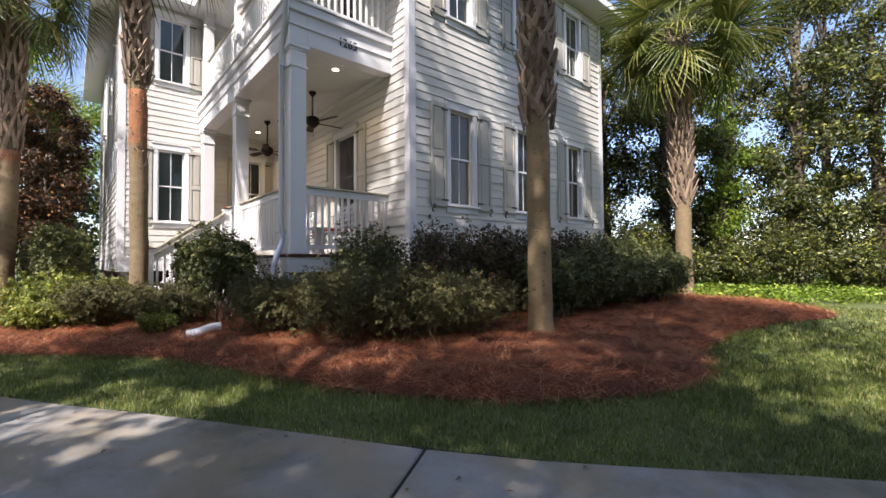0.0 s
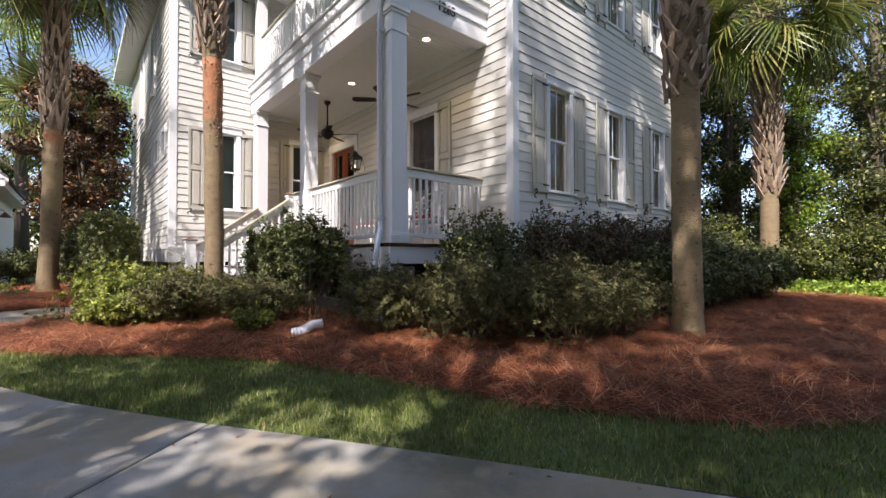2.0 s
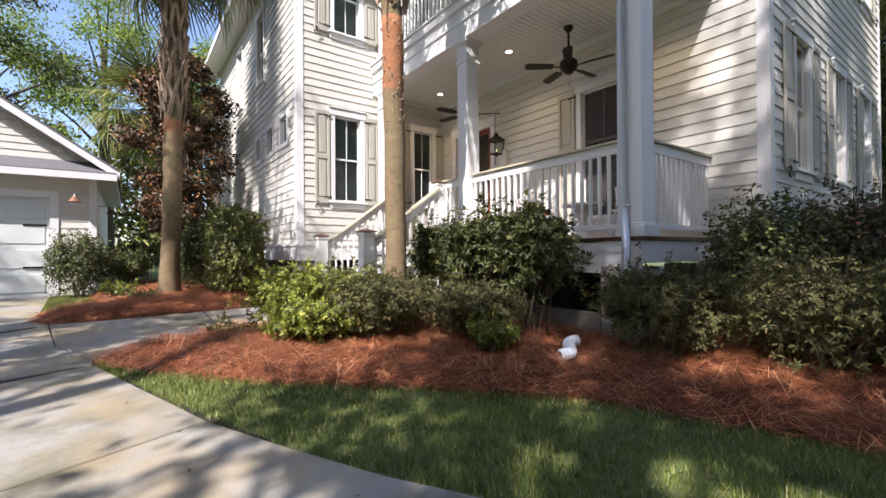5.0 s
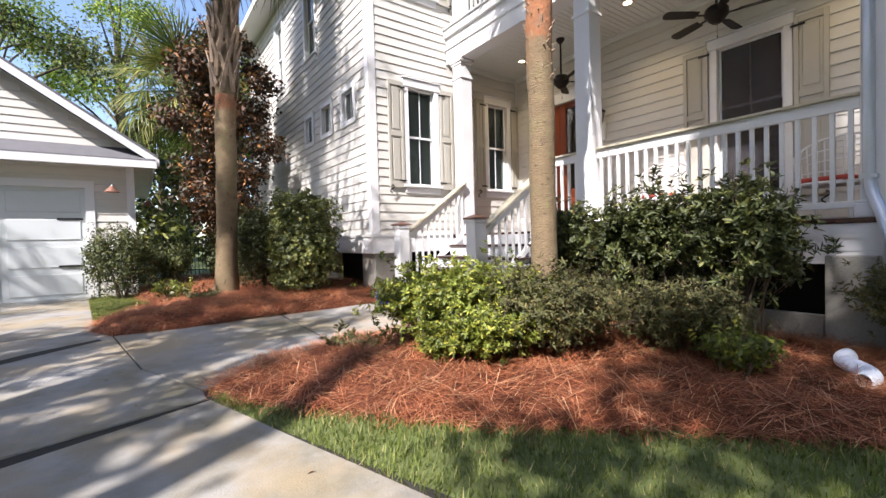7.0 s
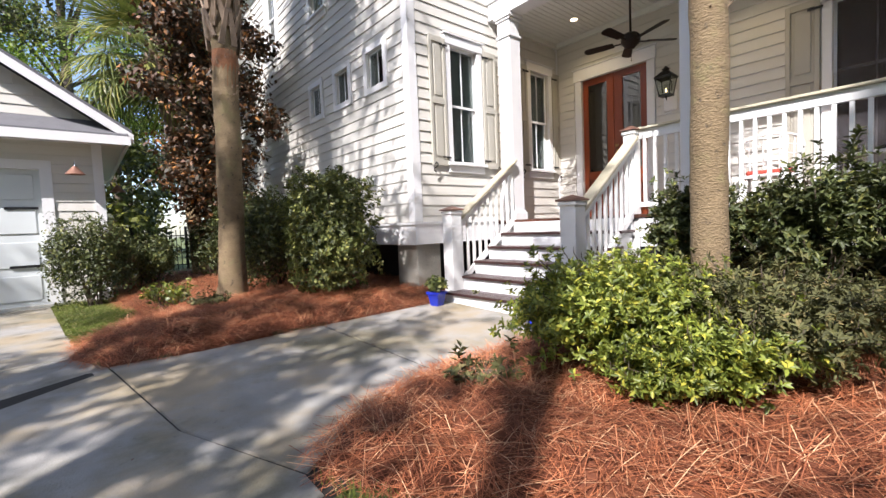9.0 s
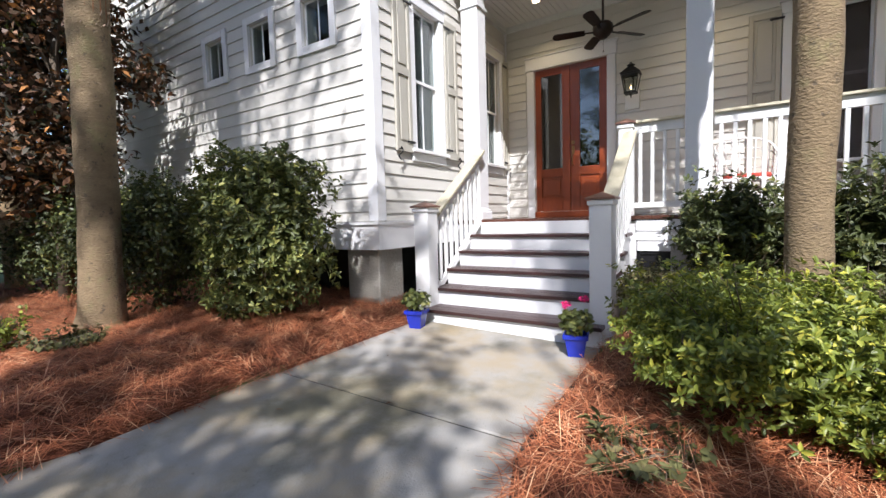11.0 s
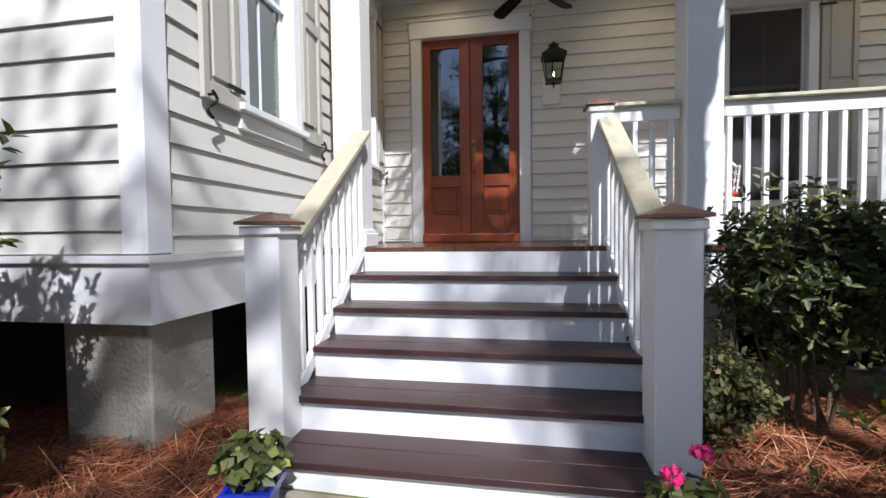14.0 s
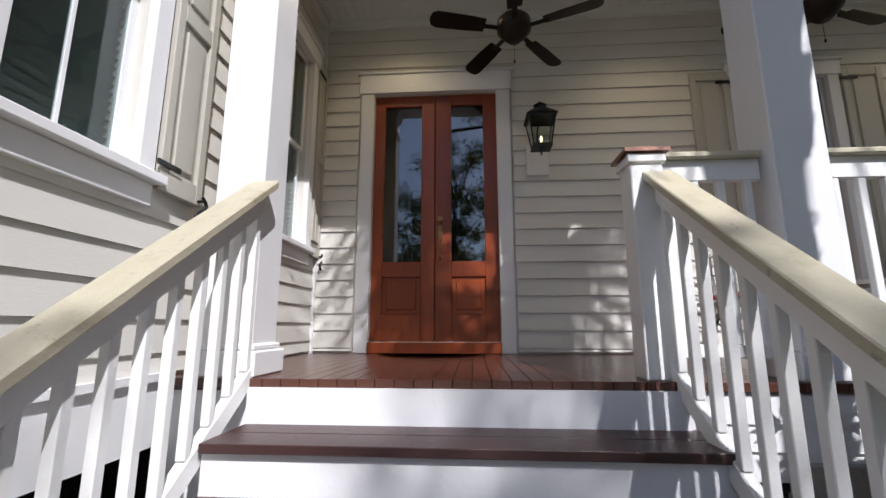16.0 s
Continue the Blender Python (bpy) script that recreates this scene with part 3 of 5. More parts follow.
for k in range(2):
    ox = 0.0 if k == 0 else W / 2 + 0.004
    g0, g1 = (0.10, 0.46) if k == 0 else (0.15, 0.46)
    leaf = one("door_leaf", [(ox, 0.03, 0, ox + g0, 0.075, H), (ox + g1, 0.03, 0, ox + hw, 0.075, H),
                             (ox + g0, 0.03, 0, ox + g1, 0.075, 0.24), (ox + g0, 0.03, 0.58, ox + g1, 0.075, 0.72), (ox + g0, 0.03, H - 0.11, ox + g1, 0.075, H)], M["door"], dr, bevel=0.004)
    one("door_panel", [(ox + g0, 0.05, 0.24, ox + g1, 0.06, 0.58), (ox + g0 + 0.04, 0.038, 0.28, ox + g1 - 0.04, 0.055, 0.54)], M["door"], leaf, bevel=0.008)
    one("door_pane", [(ox + g0, 0.05, 0.72, ox + g1, 0.056, H - 0.11)], M["door_glass"], leaf, "tall clear glass pane")
bmx = bmesh.new()
hx = W / 2 + 0.05
tube(bmx, [(hx, 0.0, 0.98), (hx, -0.04, 0.97), (hx, -0.045, 0.88), (hx, -0.03, 0.76), (hx, 0.02, 0.74)], 0.009, 8)
box(bmx, hx - 0.02, 0.015, 0.93, hx + 0.02, 0.029, 1.06)
tube(bmx, [(hx, 0.029, 1.12), (hx, 0.0, 1.12)], 0.028, 12)
part("door_handle", bmx, M["brass"], dr, "aged brass door handle and lock")
bm = bmesh.new()
box(bm, D - 0.012, 10.42, 3.13, D - 0.0, 10.45, 3.2)
db = thing("doorbell", pose(0, 0, 0), "small dark doorbell on a pale clapboard wall", "doorbell")
part("bell_plate", bm, M["bronze"], db)

# ---- porch ----
PX, PY = 2.97, 6.38
PORCH_Y = (PY, N)
bm = bmesh.new()
box(bm, PX + 0.03, PY + 0.03, 1.72, 3.02, 10.0, 1.955)
box(bm, 3.02, PY + 0.03, 1.72, D, 6.45, 1.955)
box(bm, PX + 0.045, 10.0, 1.0, 3.02, N, 1.94)
box(bm, PX + 0.02, PY + 0.02, 1.83, PX + 0.029, 10.0, 1.95)
box(bm, PX + 0.042, PY + 0.04, 1.60, 3.02, 9.99, 1.718)
structure("trim_porch_band", bm, M["trim"])
bm = bmesh.new()
box(bm, 3.02, 6.45, 1.78, D - 0.001, N - 0.001, 1.962)
porch_floor = structure("floor_porch", bm, M["deck"])
bm = bmesh.new()
nb = 66
bw = (N - PY - 0.2) / nb
box(bm, 3.1, PY + 0.1, CZ + 0.012, D, N, CZ + 0.1)
for i in range(nb):
    a = PY + 0.2 + i * bw
    box(bm, 3.12, a + 0.005, CZ, D - 0.06, a + bw - 0.005, CZ + 0.011)
box(bm, D - 0.06, PY + 0.2, CZ - 0.09, D, N, CZ + 0.01)
box(bm, 3.26, N - 0.06, CZ - 0.088, D - 0.06, N, CZ + 0.01)
structure("ceiling_porch", bm, M["ceiling"])
# balcony beam, fascia and deck edge
bm = bmesh.new()
box(bm, 3.0, PY, 5.24, 3.28, N - 0.001, 5.72)
box(bm, 3.28, PY, 5.24, D - 0.001, PY + 0.24, 5.72)
box(bm, 2.95, PY - 0.05, 5.722, D - 0.001, N - 0.001, 5.86)
box(bm, 2.92, PY - 0.08, 5.862, D - 0.001, N - 0.001, BZ)
box(bm, 2.975, PY - 0.025, 5.5, 3.0, N - 0.001, 5.53)
box(bm, 2.975, PY - 0.025, 5.5, D - 0.001, PY, 5.53)
structure("trim_balcony_beam", bm, M["trim"], bevel=0.006)


def column(x, y, z0, z1, w=0.25):
    c = thing("porch_column", pose(x, y, z0), "square white painted porch column with a collar and base", "column", "porch columns")
    h = z1 - z0
    a = w / 2
    one("shaft", [(-a, -a, 0.12, a, a, h - 0.03)], M["trim"], c, bevel=0.006)
    one("base", [(-a - 0.035, -a - 0.035, 0, a + 0.035, a + 0.035, 0.12), (-a - 0.018, -a - 0.018, 0.12, a + 0.018, a + 0.018, 0.15)], M["trim"], c, bevel=0.008)
    one("collar", [(-a - 0.02, -a - 0.02, h - 0.36, a + 0.02, a + 0.02, h - 0.32)], M["trim"], c, bevel=0.006)
    one("capital", [(-a - 0.02, -a - 0.02, h - 0.10, a + 0.02, a + 0.02, h - 0.06), (-a - 0.04, -a - 0.04, h - 0.06, a + 0.04, a + 0.04, h)], M["trim"], c, bevel=0.006)


COLS = [(3.16, 6.54), (3.16, 9.40), (3.14, 12.12)]
for x, y in COLS:
    column(x, y, FZ, 5.24)
    column(x, y, BZ, EAVE - 0.12, 0.22)


BAL = {}


def baluster_mesh(h):
    k = round(h, 3)
    if k not in BAL:
        b = bmesh.new()
        box(b, -0.018, -0.018, 0, 0.018, 0.018, h)
        BAL[k] = finish(b, "baluster", M["rail"], 0.003)
    return BAL[k]


def railing(p0, p1, z, h=1.08, step=0.118, label="white painted wooden railing with square balusters"):
    """A level railing from p0 to p1 (x, y)."""
    a, b = Vector((*p0, 0)), Vector((*p1, 0))
    L = (b - a).length
    ang = math.degrees(math.atan2(b.y - a.y, b.x - a.x))
    r = thing("railing", pose(a.x, a.y, z, 0, 0, ang), label, "railing", "porch railings")
    one("top_rail", [(0, -0.022, h - 0.14, L, 0.022, h - 0.03)], M["rail"], r, bevel=0.004)
    one("cap_rail", [(0, -0.06, h - 0.03, L, 0.06, h)], M["handrail"], r, "cream weathered cap rail", 0.006)
    one("bottom_rail", [(0, -0.022, 0.09, L, 0.022, 0.15)], M["rail"], r, bevel=0.004)
    nn = max(1, int(L / step))
    me = baluster_mesh(h - 0.29)
    for i in range(nn):
        piece("baluster", me, r, ((i + 0.5) * L / nn, 0, 0.15))


RX = 3.14
for z in (FZ, BZ):
    railing((RX, 6.68), (RX, 9.26), z)
    railing((3.30, 6.52), (D - 0.03, 6.52), z)
railing((RX, 9.54), (RX, 10.04), FZ)
railing((RX, 9.54), (RX, 11.98), BZ)

# ---- stair ----
SXF, SY0, SY1 = 1.46, 10.06, 11.96
RISE, RUN = (FZ - 0.87) / 6, (PX - 0.03 - 1.46) / 5
st = thing("stair", pose(0, 0, 0), "white wooden porch stair with dark brown treads", "stairs")
for i in range(6):
    x = SXF + i * RUN
    zt = 0.87 + (i + 1) * RISE
    z0 = 0.87 + i * RISE if i else 0.80
    one("riser", [(x, SY0, z0 - (0.0 if i == 0 else 0.001), x + 0.025, SY1, zt - 0.036)], M["trim"], st)
    if i < 5:
        one("tread", [(x - 0.03, SY0 - 0.03, zt - 0.035, x + RUN / 2 - 0.004, SY1 + 0.0, zt), (x + RUN / 2 + 0.001, SY0 - 0.03, zt - 0.035, x + RUN + 0.02, SY1 + 0.0, zt)], M["tread"], st, bevel=0.003)
        one("stringer", [(x + 0.026, SY0, 0.80, x + RUN - 0.001, SY0 + 0.03, zt - 0.036)], M["trim"], st)
        one("stringer", [(x + 0.026, SY1 - 0.03, 0.80, x + RUN - 0.001, SY1, zt - 0.036)], M["trim"], st)


def newel(x, y, z0, z1, w=0.2):
    p = thing("newel_post", pose(x, y, z0), "square white stair post with a copper pyramid cap", "post", "stair posts")
    h = z1 - z0
    a = w / 2
    one("shaft", [(-a, -a, 0, a, a, h - 0.10)], M["rail"], p, bevel=0.005)
    one("cap_moulding", [(-a - 0.015, -a - 0.015, h - 0.12, a + 0.015, a + 0.015, h - 0.075)], M["rail"], p, bevel=0.006)
    bmx = bmesh.new()
    v = box(bmx, -a - 0.03, -a - 0.03, h - 0.068, a + 0.03, a + 0.03, h - 0.052)
    top = bmx.verts.new((0, 0, h))
    q = v[4:]
    for k in range(4):
        bmx.faces.new((q[k], q[(k + 1) % 4], top))
    part("post_cap", bmx, M["copper"], p, "copper pyramid cap")


newel(1.66, 10.07, 0.85, 2.23, 0.19)
newel(1.66, 11.99, 0.85, 2.23, 0.19)
newel(3.09, 10.12, FZ, 3.12, 0.15)


def stair_rail(y, x0, z0, x1, z1, up=False):
    r = thing("stair_railing", pose(x0, y, z0), "sloping white stair railing with square balusters and cream handrail", "railing", "stair railings")
    L, Hh = x1 - x0, z1 - z0

    def slanted(name, d0, d1, hw, mat, label=""):
        bmx = bmesh.new()
        v = []
        for x, z in ((0, 0), (L, Hh)):
            for yy, dz in ((-hw, d0), (hw, d0), (hw, d1), (-hw, d1)):
                v.append(bmx.verts.new((x, yy, z + dz)))
        for f in ((0, 1, 2, 3), (7, 6, 5, 4), (0, 4, 5, 1), (1, 5, 6, 2), (2, 6, 7, 3), (3, 7, 4, 0)):
            bmx.faces.new([v[i] for i in f])
        part(name, bmx, mat, r, label, 0.005)
    slanted("handrail", -0.045, 0.0, 0.072, M["handrail"], "cream weathered handrail")
    slanted("top_rail", -0.16, -0.046, 0.022, M["rail"])
    slanted("bottom_rail", -0.98, -0.88, 0.022, M["rail"])
    k = int(L / 0.118)
    me = baluster_mesh(0.74)
    for i in range(k):
        x = (i + 0.5) * L / k
        piece("baluster", me, r, (x, 0, -0.885 + Hh * x / L + 0.003))


stair_rail(10.07, 1.76, 2.06, 3.03, 2.97)
stair_rail(11.99, 1.76, 2.06, 3.02, 2.96)


# ---- ground ----
EDGE = [(4.9, -1.0), (3.88, 0.27), (2.75, 1.5), (2.25, 2.17), (1.91, 2.69), (1.27, 3.66), (0.5, 4.75), (-0.2, 5.80), (-0.80, 6.95), (-1.26, 8.3), (-1.55, 9.2)]
BED = [(10.8, 1.35), (9.9, 1.73), (7.97, 2.11), (6.46, 2.0), (5.32, 1.57), (4.65, 1.59), (3.88, 1.97), (3.27, 2.38), (2.78, 3.0), (2.3, 3.75), (1.9, 4.85), (1.42, 5.95), (0.55, 6.9), (-0.55, 7.95), (-1.33, 8.95), (-1.56, 9.43)]
BED_POLY = BED + [(-1.15, 9.77), (-0.47, 10.0), (1.4, 10.02), (3.2, 10.02), (3.2, 6.6), (5.0, 6.0), (12.5, 6.0), (12.5, 2.6), (11.5, 1.3)]
LEFT_POLY = [(1.36, 11.98), (0.26, 11.97), (-0.6, 12.02), (-1.5, 11.95), (-2.2, 12.1), (-2.45, 12.7), (-2.35, 13.4), (-1.9, 13.9), (-1.7, 15.0), (-1.9, 15.9), (-1.9, 18.0), (-1.5, 21.0), (2.2, 21.0), (2.2, 12.3)]


def inside(x, y, poly):
    x, y = np.asarray(x), np.asarray(y)
    c = np.zeros(x.shape, bool)
    for (xa, ya), (xb, yb) in zip(poly, poly[1:] + poly[:1]):
        c ^= ((ya > y) != (yb > y)) & (x < (xb - xa) * (y - ya) / (yb - ya + 1e-12) + xa)
    return c


def dist_to(x, y, poly, closed=True):
    x, y = np.asarray(x), np.asarray(y)
    best = np.full(x.shape, 1e9)
    pts = list(zip(poly, poly[1:] + poly[:1])) if closed else list(zip(poly, poly[1:]))
    for (xa, ya), (xb, yb) in pts:
        dx, dy = xb - xa, yb - ya
        t = np.clip(((x - xa) * dx + (y - ya) * dy) / (dx * dx + dy * dy + 1e-12), 0, 1)
        best = np.minimum(best, np.hypot(x - xa - t * dx, y - ya - t * dy))
    return best


def base_z(x, y):
    return 0.60 + 0.014 * np.clip(x, -20, 14) + 0.026 * np.clip(y, -10, 12)


def mound(x, y, poly, top):
    d = dist_to(x, y, poly)
    return np.where(inside(x, y, poly), top * (1 - np.exp(-d / 0.25)) + (0.022 * np.sin(x * 7 + y * 3) * np.sin(y * 6 - x) + 0.02 * np.sin(x * 13 - y * 9) * np.sin(y * 15 + x * 4)) * np.minimum(d * 4, 1), 0)


def bed_z(x, y):
    x, y = np.asarray(x, float), np.asarray(y, float)
    return base_z(x, y) + np.maximum(mound(x, y, BED_POLY, 0.13), mound(x, y, LEFT_POLY, 0.15))


gx = np.unique(np.concatenate([np.linspace(-300, -12, 12), np.arange(-12, 16.01, 0.5), np.linspace(16, 300, 12)]))
gy = np.unique(np.concatenate([np.linspace(-300, -10, 12), np.arange(-10, 26.01, 0.5), np.linspace(26, 300, 12)]))
X, Y = np.meshgrid(gx, gy)
V = np.stack([X.ravel(), Y.ravel(), base_z(X.ravel(), Y.ravel()) - 0.012], 1)
nx = len(gx)
F = [(j * nx + i, j * nx + i + 1, (j + 1) * nx + i + 1, (j + 1) * nx + i) for j in range(len(gy) - 1) for i in range(nx - 1)]
tagged(new("ground", fast_mesh("ground", V, F, M["turf"])), "green lawn ground", kind="structure")


def bed(name, poly, top):
    xs = [p[0] for p in poly]
    ys = [p[1] for p in poly]
    a = np.arange(min(xs), max(xs) + 0.1, 0.1)
    b = np.arange(min(ys), max(ys) + 0.1, 0.1)
    X, Y = np.meshgrid(a, b)
    x, y = X.ravel(), Y.ravel()
    z = base_z(x, y) + mound(x, y, poly, top) - 0.02 + np.where(inside(x, y, poly), 0.02, 0)
    nx = len(a)
    cx, cy = X[:-1, :-1] + 0.05, Y[:-1, :-1] + 0.05
    ok = inside(cx, cy, poly)
    j, i = np.nonzero(ok)
    f = np.stack([j * nx + i, j * nx + i + 1, (j + 1) * nx + i + 1, (j + 1) * nx + i], 1)
    me = fast_mesh(name, np.stack([x, y, z], 1), f, M["soil"])
    for p in me.polygons:
        p.use_smooth = True
    tagged(new(name, me), "bed of rust-coloured pine straw", kind="structure")


bed("mulch_bed_front", BED_POLY, 0.13)
bed("mulch_bed_wing", LEFT_POLY, 0.15)


def straw(name, poly, top, n, seed, near=None):
    rng = np.random.default_rng(seed)
    xs = [p[0] for p in poly]
    ys = [p[1] for p in poly]
    x = rng.uniform(min(xs), max(xs), n * 3)
    y = rng.uniform(min(ys), max(ys), n * 3)
    ok = inside(x, y, poly)
    if near:
        w = np.clip(1.3 - dist_to(x, y, near, False) / 3.5, 0.12, 1)
        ok &= rng.random(len(x)) < w
    ok |= (dist_to(x, y, poly) < 0.07) & (x < 9)
    x, y = x[ok][:n], y[ok][:n]
    m = len(x)
    ang = rng.normal(0, 0.8, m) + 2.2 * np.sin(x * 2.9 + y * 1.7) + 1.3 * np.sin(y * 5.1 - x * 3)
    L = rng.uniform(0.06, 0.16, m)
    z = bed_z(x, y) + rng.uniform(0.002, 0.05, m) + 0.03 * np.maximum(0, np.sin(x * 9 + 1.3 * y) * np.sin(y * 8 - x * 2)) * rng.random(m)
    d = np.stack([np.cos(ang), np.sin(ang), rng.normal(0, 0.22, m)], 1)
    p = np.stack([x, y, z], 1)
    side = np.stack([-np.sin(ang), np.cos(ang), np.zeros(m)], 1) * rng.uniform(0.0010, 0.0021, m)[:, None]
    bend = np.stack([np.zeros(m), np.zeros(m), rng.uniform(0.0, 0.012, m)], 1)
    v = np.empty((m, 6, 3))
    v[:, 0], v[:, 1] = p - d * L[:, None] - side, p - d * L[:, None] + side
    v[:, 2], v[:, 3] = p + bend - side, p + bend + side
    v[:, 4], v[:, 5] = p + d * L[:, None] - side, p + d * L[:, None] + side
    b = np.arange(m)[:, None] * 6
    f = np.concatenate([b + [0, 1, 3, 2], b + [2, 3, 5, 4]])
    tagged(new(name, fast_mesh(name, v.reshape(-1, 3), f, M["straw"])), "loose rust-red pine needles", "pine straw", kind="stuff")


straw("pine_straw", BED_POLY, 0.13, 80000, 5, BED)
straw("pine_straw", LEFT_POLY, 0.15, 48000, 6, LEFT_POLY[:9])

# lawn blades between paving and bed, and to the side
rng = np.random.default_rng(11)
n = 620000
x = rng.uniform(-2.2, 13, n)
y = rng.uniform(-2.0, 10.0, n)
LAWN = EDGE + BED[::-1] + [(14, 2.2), (14, -2.5), (5.5, -2.5)]
ok = inside(x, y, LAWN) & ~inside(x, y, BED_POLY)
near = dist_to(x, y, EDGE, False)
ok &= rng.random(n) < np.clip(1.25 - near / 4.5, 0.15, 1)
x, y = x[ok], y[ok]
patch = (np.sin(x * 1.7 + 2) * np.cos(y * 2.3) + np.sin(x * 4.1 - y * 3.3) * 0.5)
m = len(x)
a = rng.uniform(0, 2 * np.pi, m)
hgt = rng.uniform(0.018, 0.055, m) * (1 + 0.25 * patch)
wd = rng.uniform(0.0022, 0.0048, m) * (1 + np.clip(near[ok] - 1, 0, 4) * 0.5)
p = np.stack([x, y, base_z(x, y) - 0.012], 1)
side = np.stack([np.cos(a), np.sin(a), np.zeros(m)], 1) * wd[:, None]
lean = np.stack([-np.sin(a), np.cos(a), np.zeros(m)], 1) * (hgt * rng.uniform(0.1, 1.0, m))[:, None]
v = np.empty((m, 4, 3))
v[:, 0], v[:, 1] = p - side, p + side
up = np.stack([np.zeros(m), np.zeros(m), hgt], 1)
v[:, 2] = p + up + lean + side * 0.25
v[:, 3] = p + up + lean - side * 0.25
tagged(new("grass", fast_mesh("grass", v.reshape(-1, 3), np.arange(m * 4).reshape(m, 4), M["grass"])), "short green lawn grass", "grass", kind="stuff")


x = rng.uniform(-2.8, -1.7, 30000)
y = rng.uniform(13.2, 17.1, 30000)
ok = inside(x, y, [(-2.42, 13.2), (-2.5, 14.0), (-2.75, 17.1), (-1.8, 17.1), (-1.75, 15.0), (-1.95, 13.9)])
x, y = x[ok], y[ok]
m = len(x)
p = np.stack([x, y, base_z(x, y) + 0.01], 1)
tagged(new("grass", leaf_mesh("grass", p, np.tile([0.0, 1.0, 0.0], (m, 1)), 0.06, 0.012, M["grass"], rng, 1.0)), "small strip of green grass", "grass", kind="stuff")


m = 420
x = rng.uniform(-2.5, 6, m)
y = rng.uniform(0.5, 11.8, m)
ok = (dist_to(x, y, EDGE, False) < 0.5) | (rng.random(m) < 0.12)
ok &= ~inside(x, y, [(1.4, 9.9), (3.5, 9.9), (3.5, 13), (1.4, 13)])
x, y = x[ok], y[ok]
p = np.stack([x, y, base_z(x, y) + 0.012], 1)
tagged(new("fallen_leaves", leaf_mesh("fallen_leaves", p, np.tile([0.0, 0.0, 1.0], (len(x), 1)), 0.045, 0.022, M["litter"], rng, 0.25)), "scattered dry brown leaves", "fallen leaves", kind="stuff")


# paving slabs
def slab(pts, parent, lift=0.0, gap=0.014):
    c = Vector((sum(p[0] for p in pts) / len(pts), sum(p[1] for p in pts) / len(pts), 0))
    bmx = bmesh.new()
    ins = []
    for i, p in enumerate(pts):
        v = Vector((p[0], p[1], 0))
        ins.append(v + (c - v).normalized() * gap)
    top = [bmx.verts.new((p.x - 0, p.y, ground(p.x, p.y) + 0.004 + lift)) for p in ins]
    bot = [bmx.verts.new((p.x, p.y, ground(p.x, p.y) - 0.08)) for p in ins]
    bmx.faces.new(top)
    for i in range(len(pts)):
        j = (i + 1) % len(pts)
        bmx.faces.new((top[i], bot[i], bot[j], top[j]))
    bmesh.ops.bevel(bmx, geom=[e for e in bmx.edges if all(vv in top for vv in e.verts)], offset=0.008, segments=1, affect="EDGES")
    piece("slab", finish(bmx, "slab", M["concrete"]), parent)


pave = thing("pavement", pose(0, 0, 0), "pale grey concrete drive and walk in large slabs", "pavement")
pave["kind"] = "structure"


def along(poly, s):
    for a, b in zip(poly, poly[1:]):
        l = math.hypot(b[0] - a[0], b[1] - a[1])
        if s <= l or (a, b) == (poly[-2], poly[-1]):
            return Vector((a[0] + (b[0] - a[0]) * s / l, a[1] + (b[1] - a[1]) * s / l)), Vector((b[0] - a[0], b[1] - a[1])).normalized()
        s -= l


total = sum(math.hypot(b[0] - a[0], b[1] - a[1]) for a, b in zip(EDGE, EDGE[1:]))
JOINTS = [0, 1.3, 4.15, 7.25, 10.05, total - 0.001]
for s0, s1 in zip(JOINTS, JOINTS[1:]):
    k = 4
    ps = [along(EDGE, s0 + (s1 - s0) * i / k) for i in range(k + 1)]
    for off0, off1 in ((0, 2.6), (2.6, 5.2)):
        inner = [p + Vector((-d.y, d.x)) * off0 for p, d in ps]
        outer = [p + Vector((-d.y, d.x)) * off1 for p, d in ps]
        slab([tuple(p) for p in inner] + [tuple(p) for p in outer[::-1]], pave)
slab([(-1.57, 9.42), (-1.15, 9.77), (-0.47, 10.0), (-0.3, 10.03), (-0.32, 11.99), (-0.6, 12.02), (-1.5, 11.95), (-2.2, 12.08), (-1.95, 10.34)], pave)
slab([(-0.3, 10.03), (1.44, 10.03), (1.44, 11.97), (-0.32, 11.99)], pave)
slab([(-1.57, 9.22), (-1.57, 9.42), (-1.95, 10.34), (-2.2, 12.08), (-2.45, 12.7), (-4.7, 12.7), (-4.4, 8.6)], pave)
slab([(-2.45, 12.7), (-2.35, 13.4), (-2.5, 14.0), (-2.75, 17.15), (-5.0, 17.15), (-4.7, 12.7)], pave)
slab([(-4.7, 12.7), (-5.0, 17.15), (-9.0, 17.15), (-9.0, 12.7)], pave)
slab([(-4.4, 8.6), (-4.7, 12.7), (-9.0, 12.7), (-9.0, 8.0), (-6.2, 7.0)], pave)
bm = bmesh.new()
for pts in ([(4.7, -1.2), (-0.3, 5.8), (-1.6, 9.25), (-4.5, 8.7), (-5.0, 5.0), (0.8, -4.2)], [(-1.5, 9.2), (1.4, 10.06), (1.4, 11.95), (-2.3, 12.0), (-2.8, 16.9), (-8.9, 17.0), (-8.9, 8.1)]):
    bm.faces.new([bm.verts.new((px, py, ground(px, py) - 0.008)) for px, py in pts])
structure("pavement_base", bm, M["concrete_edge"])

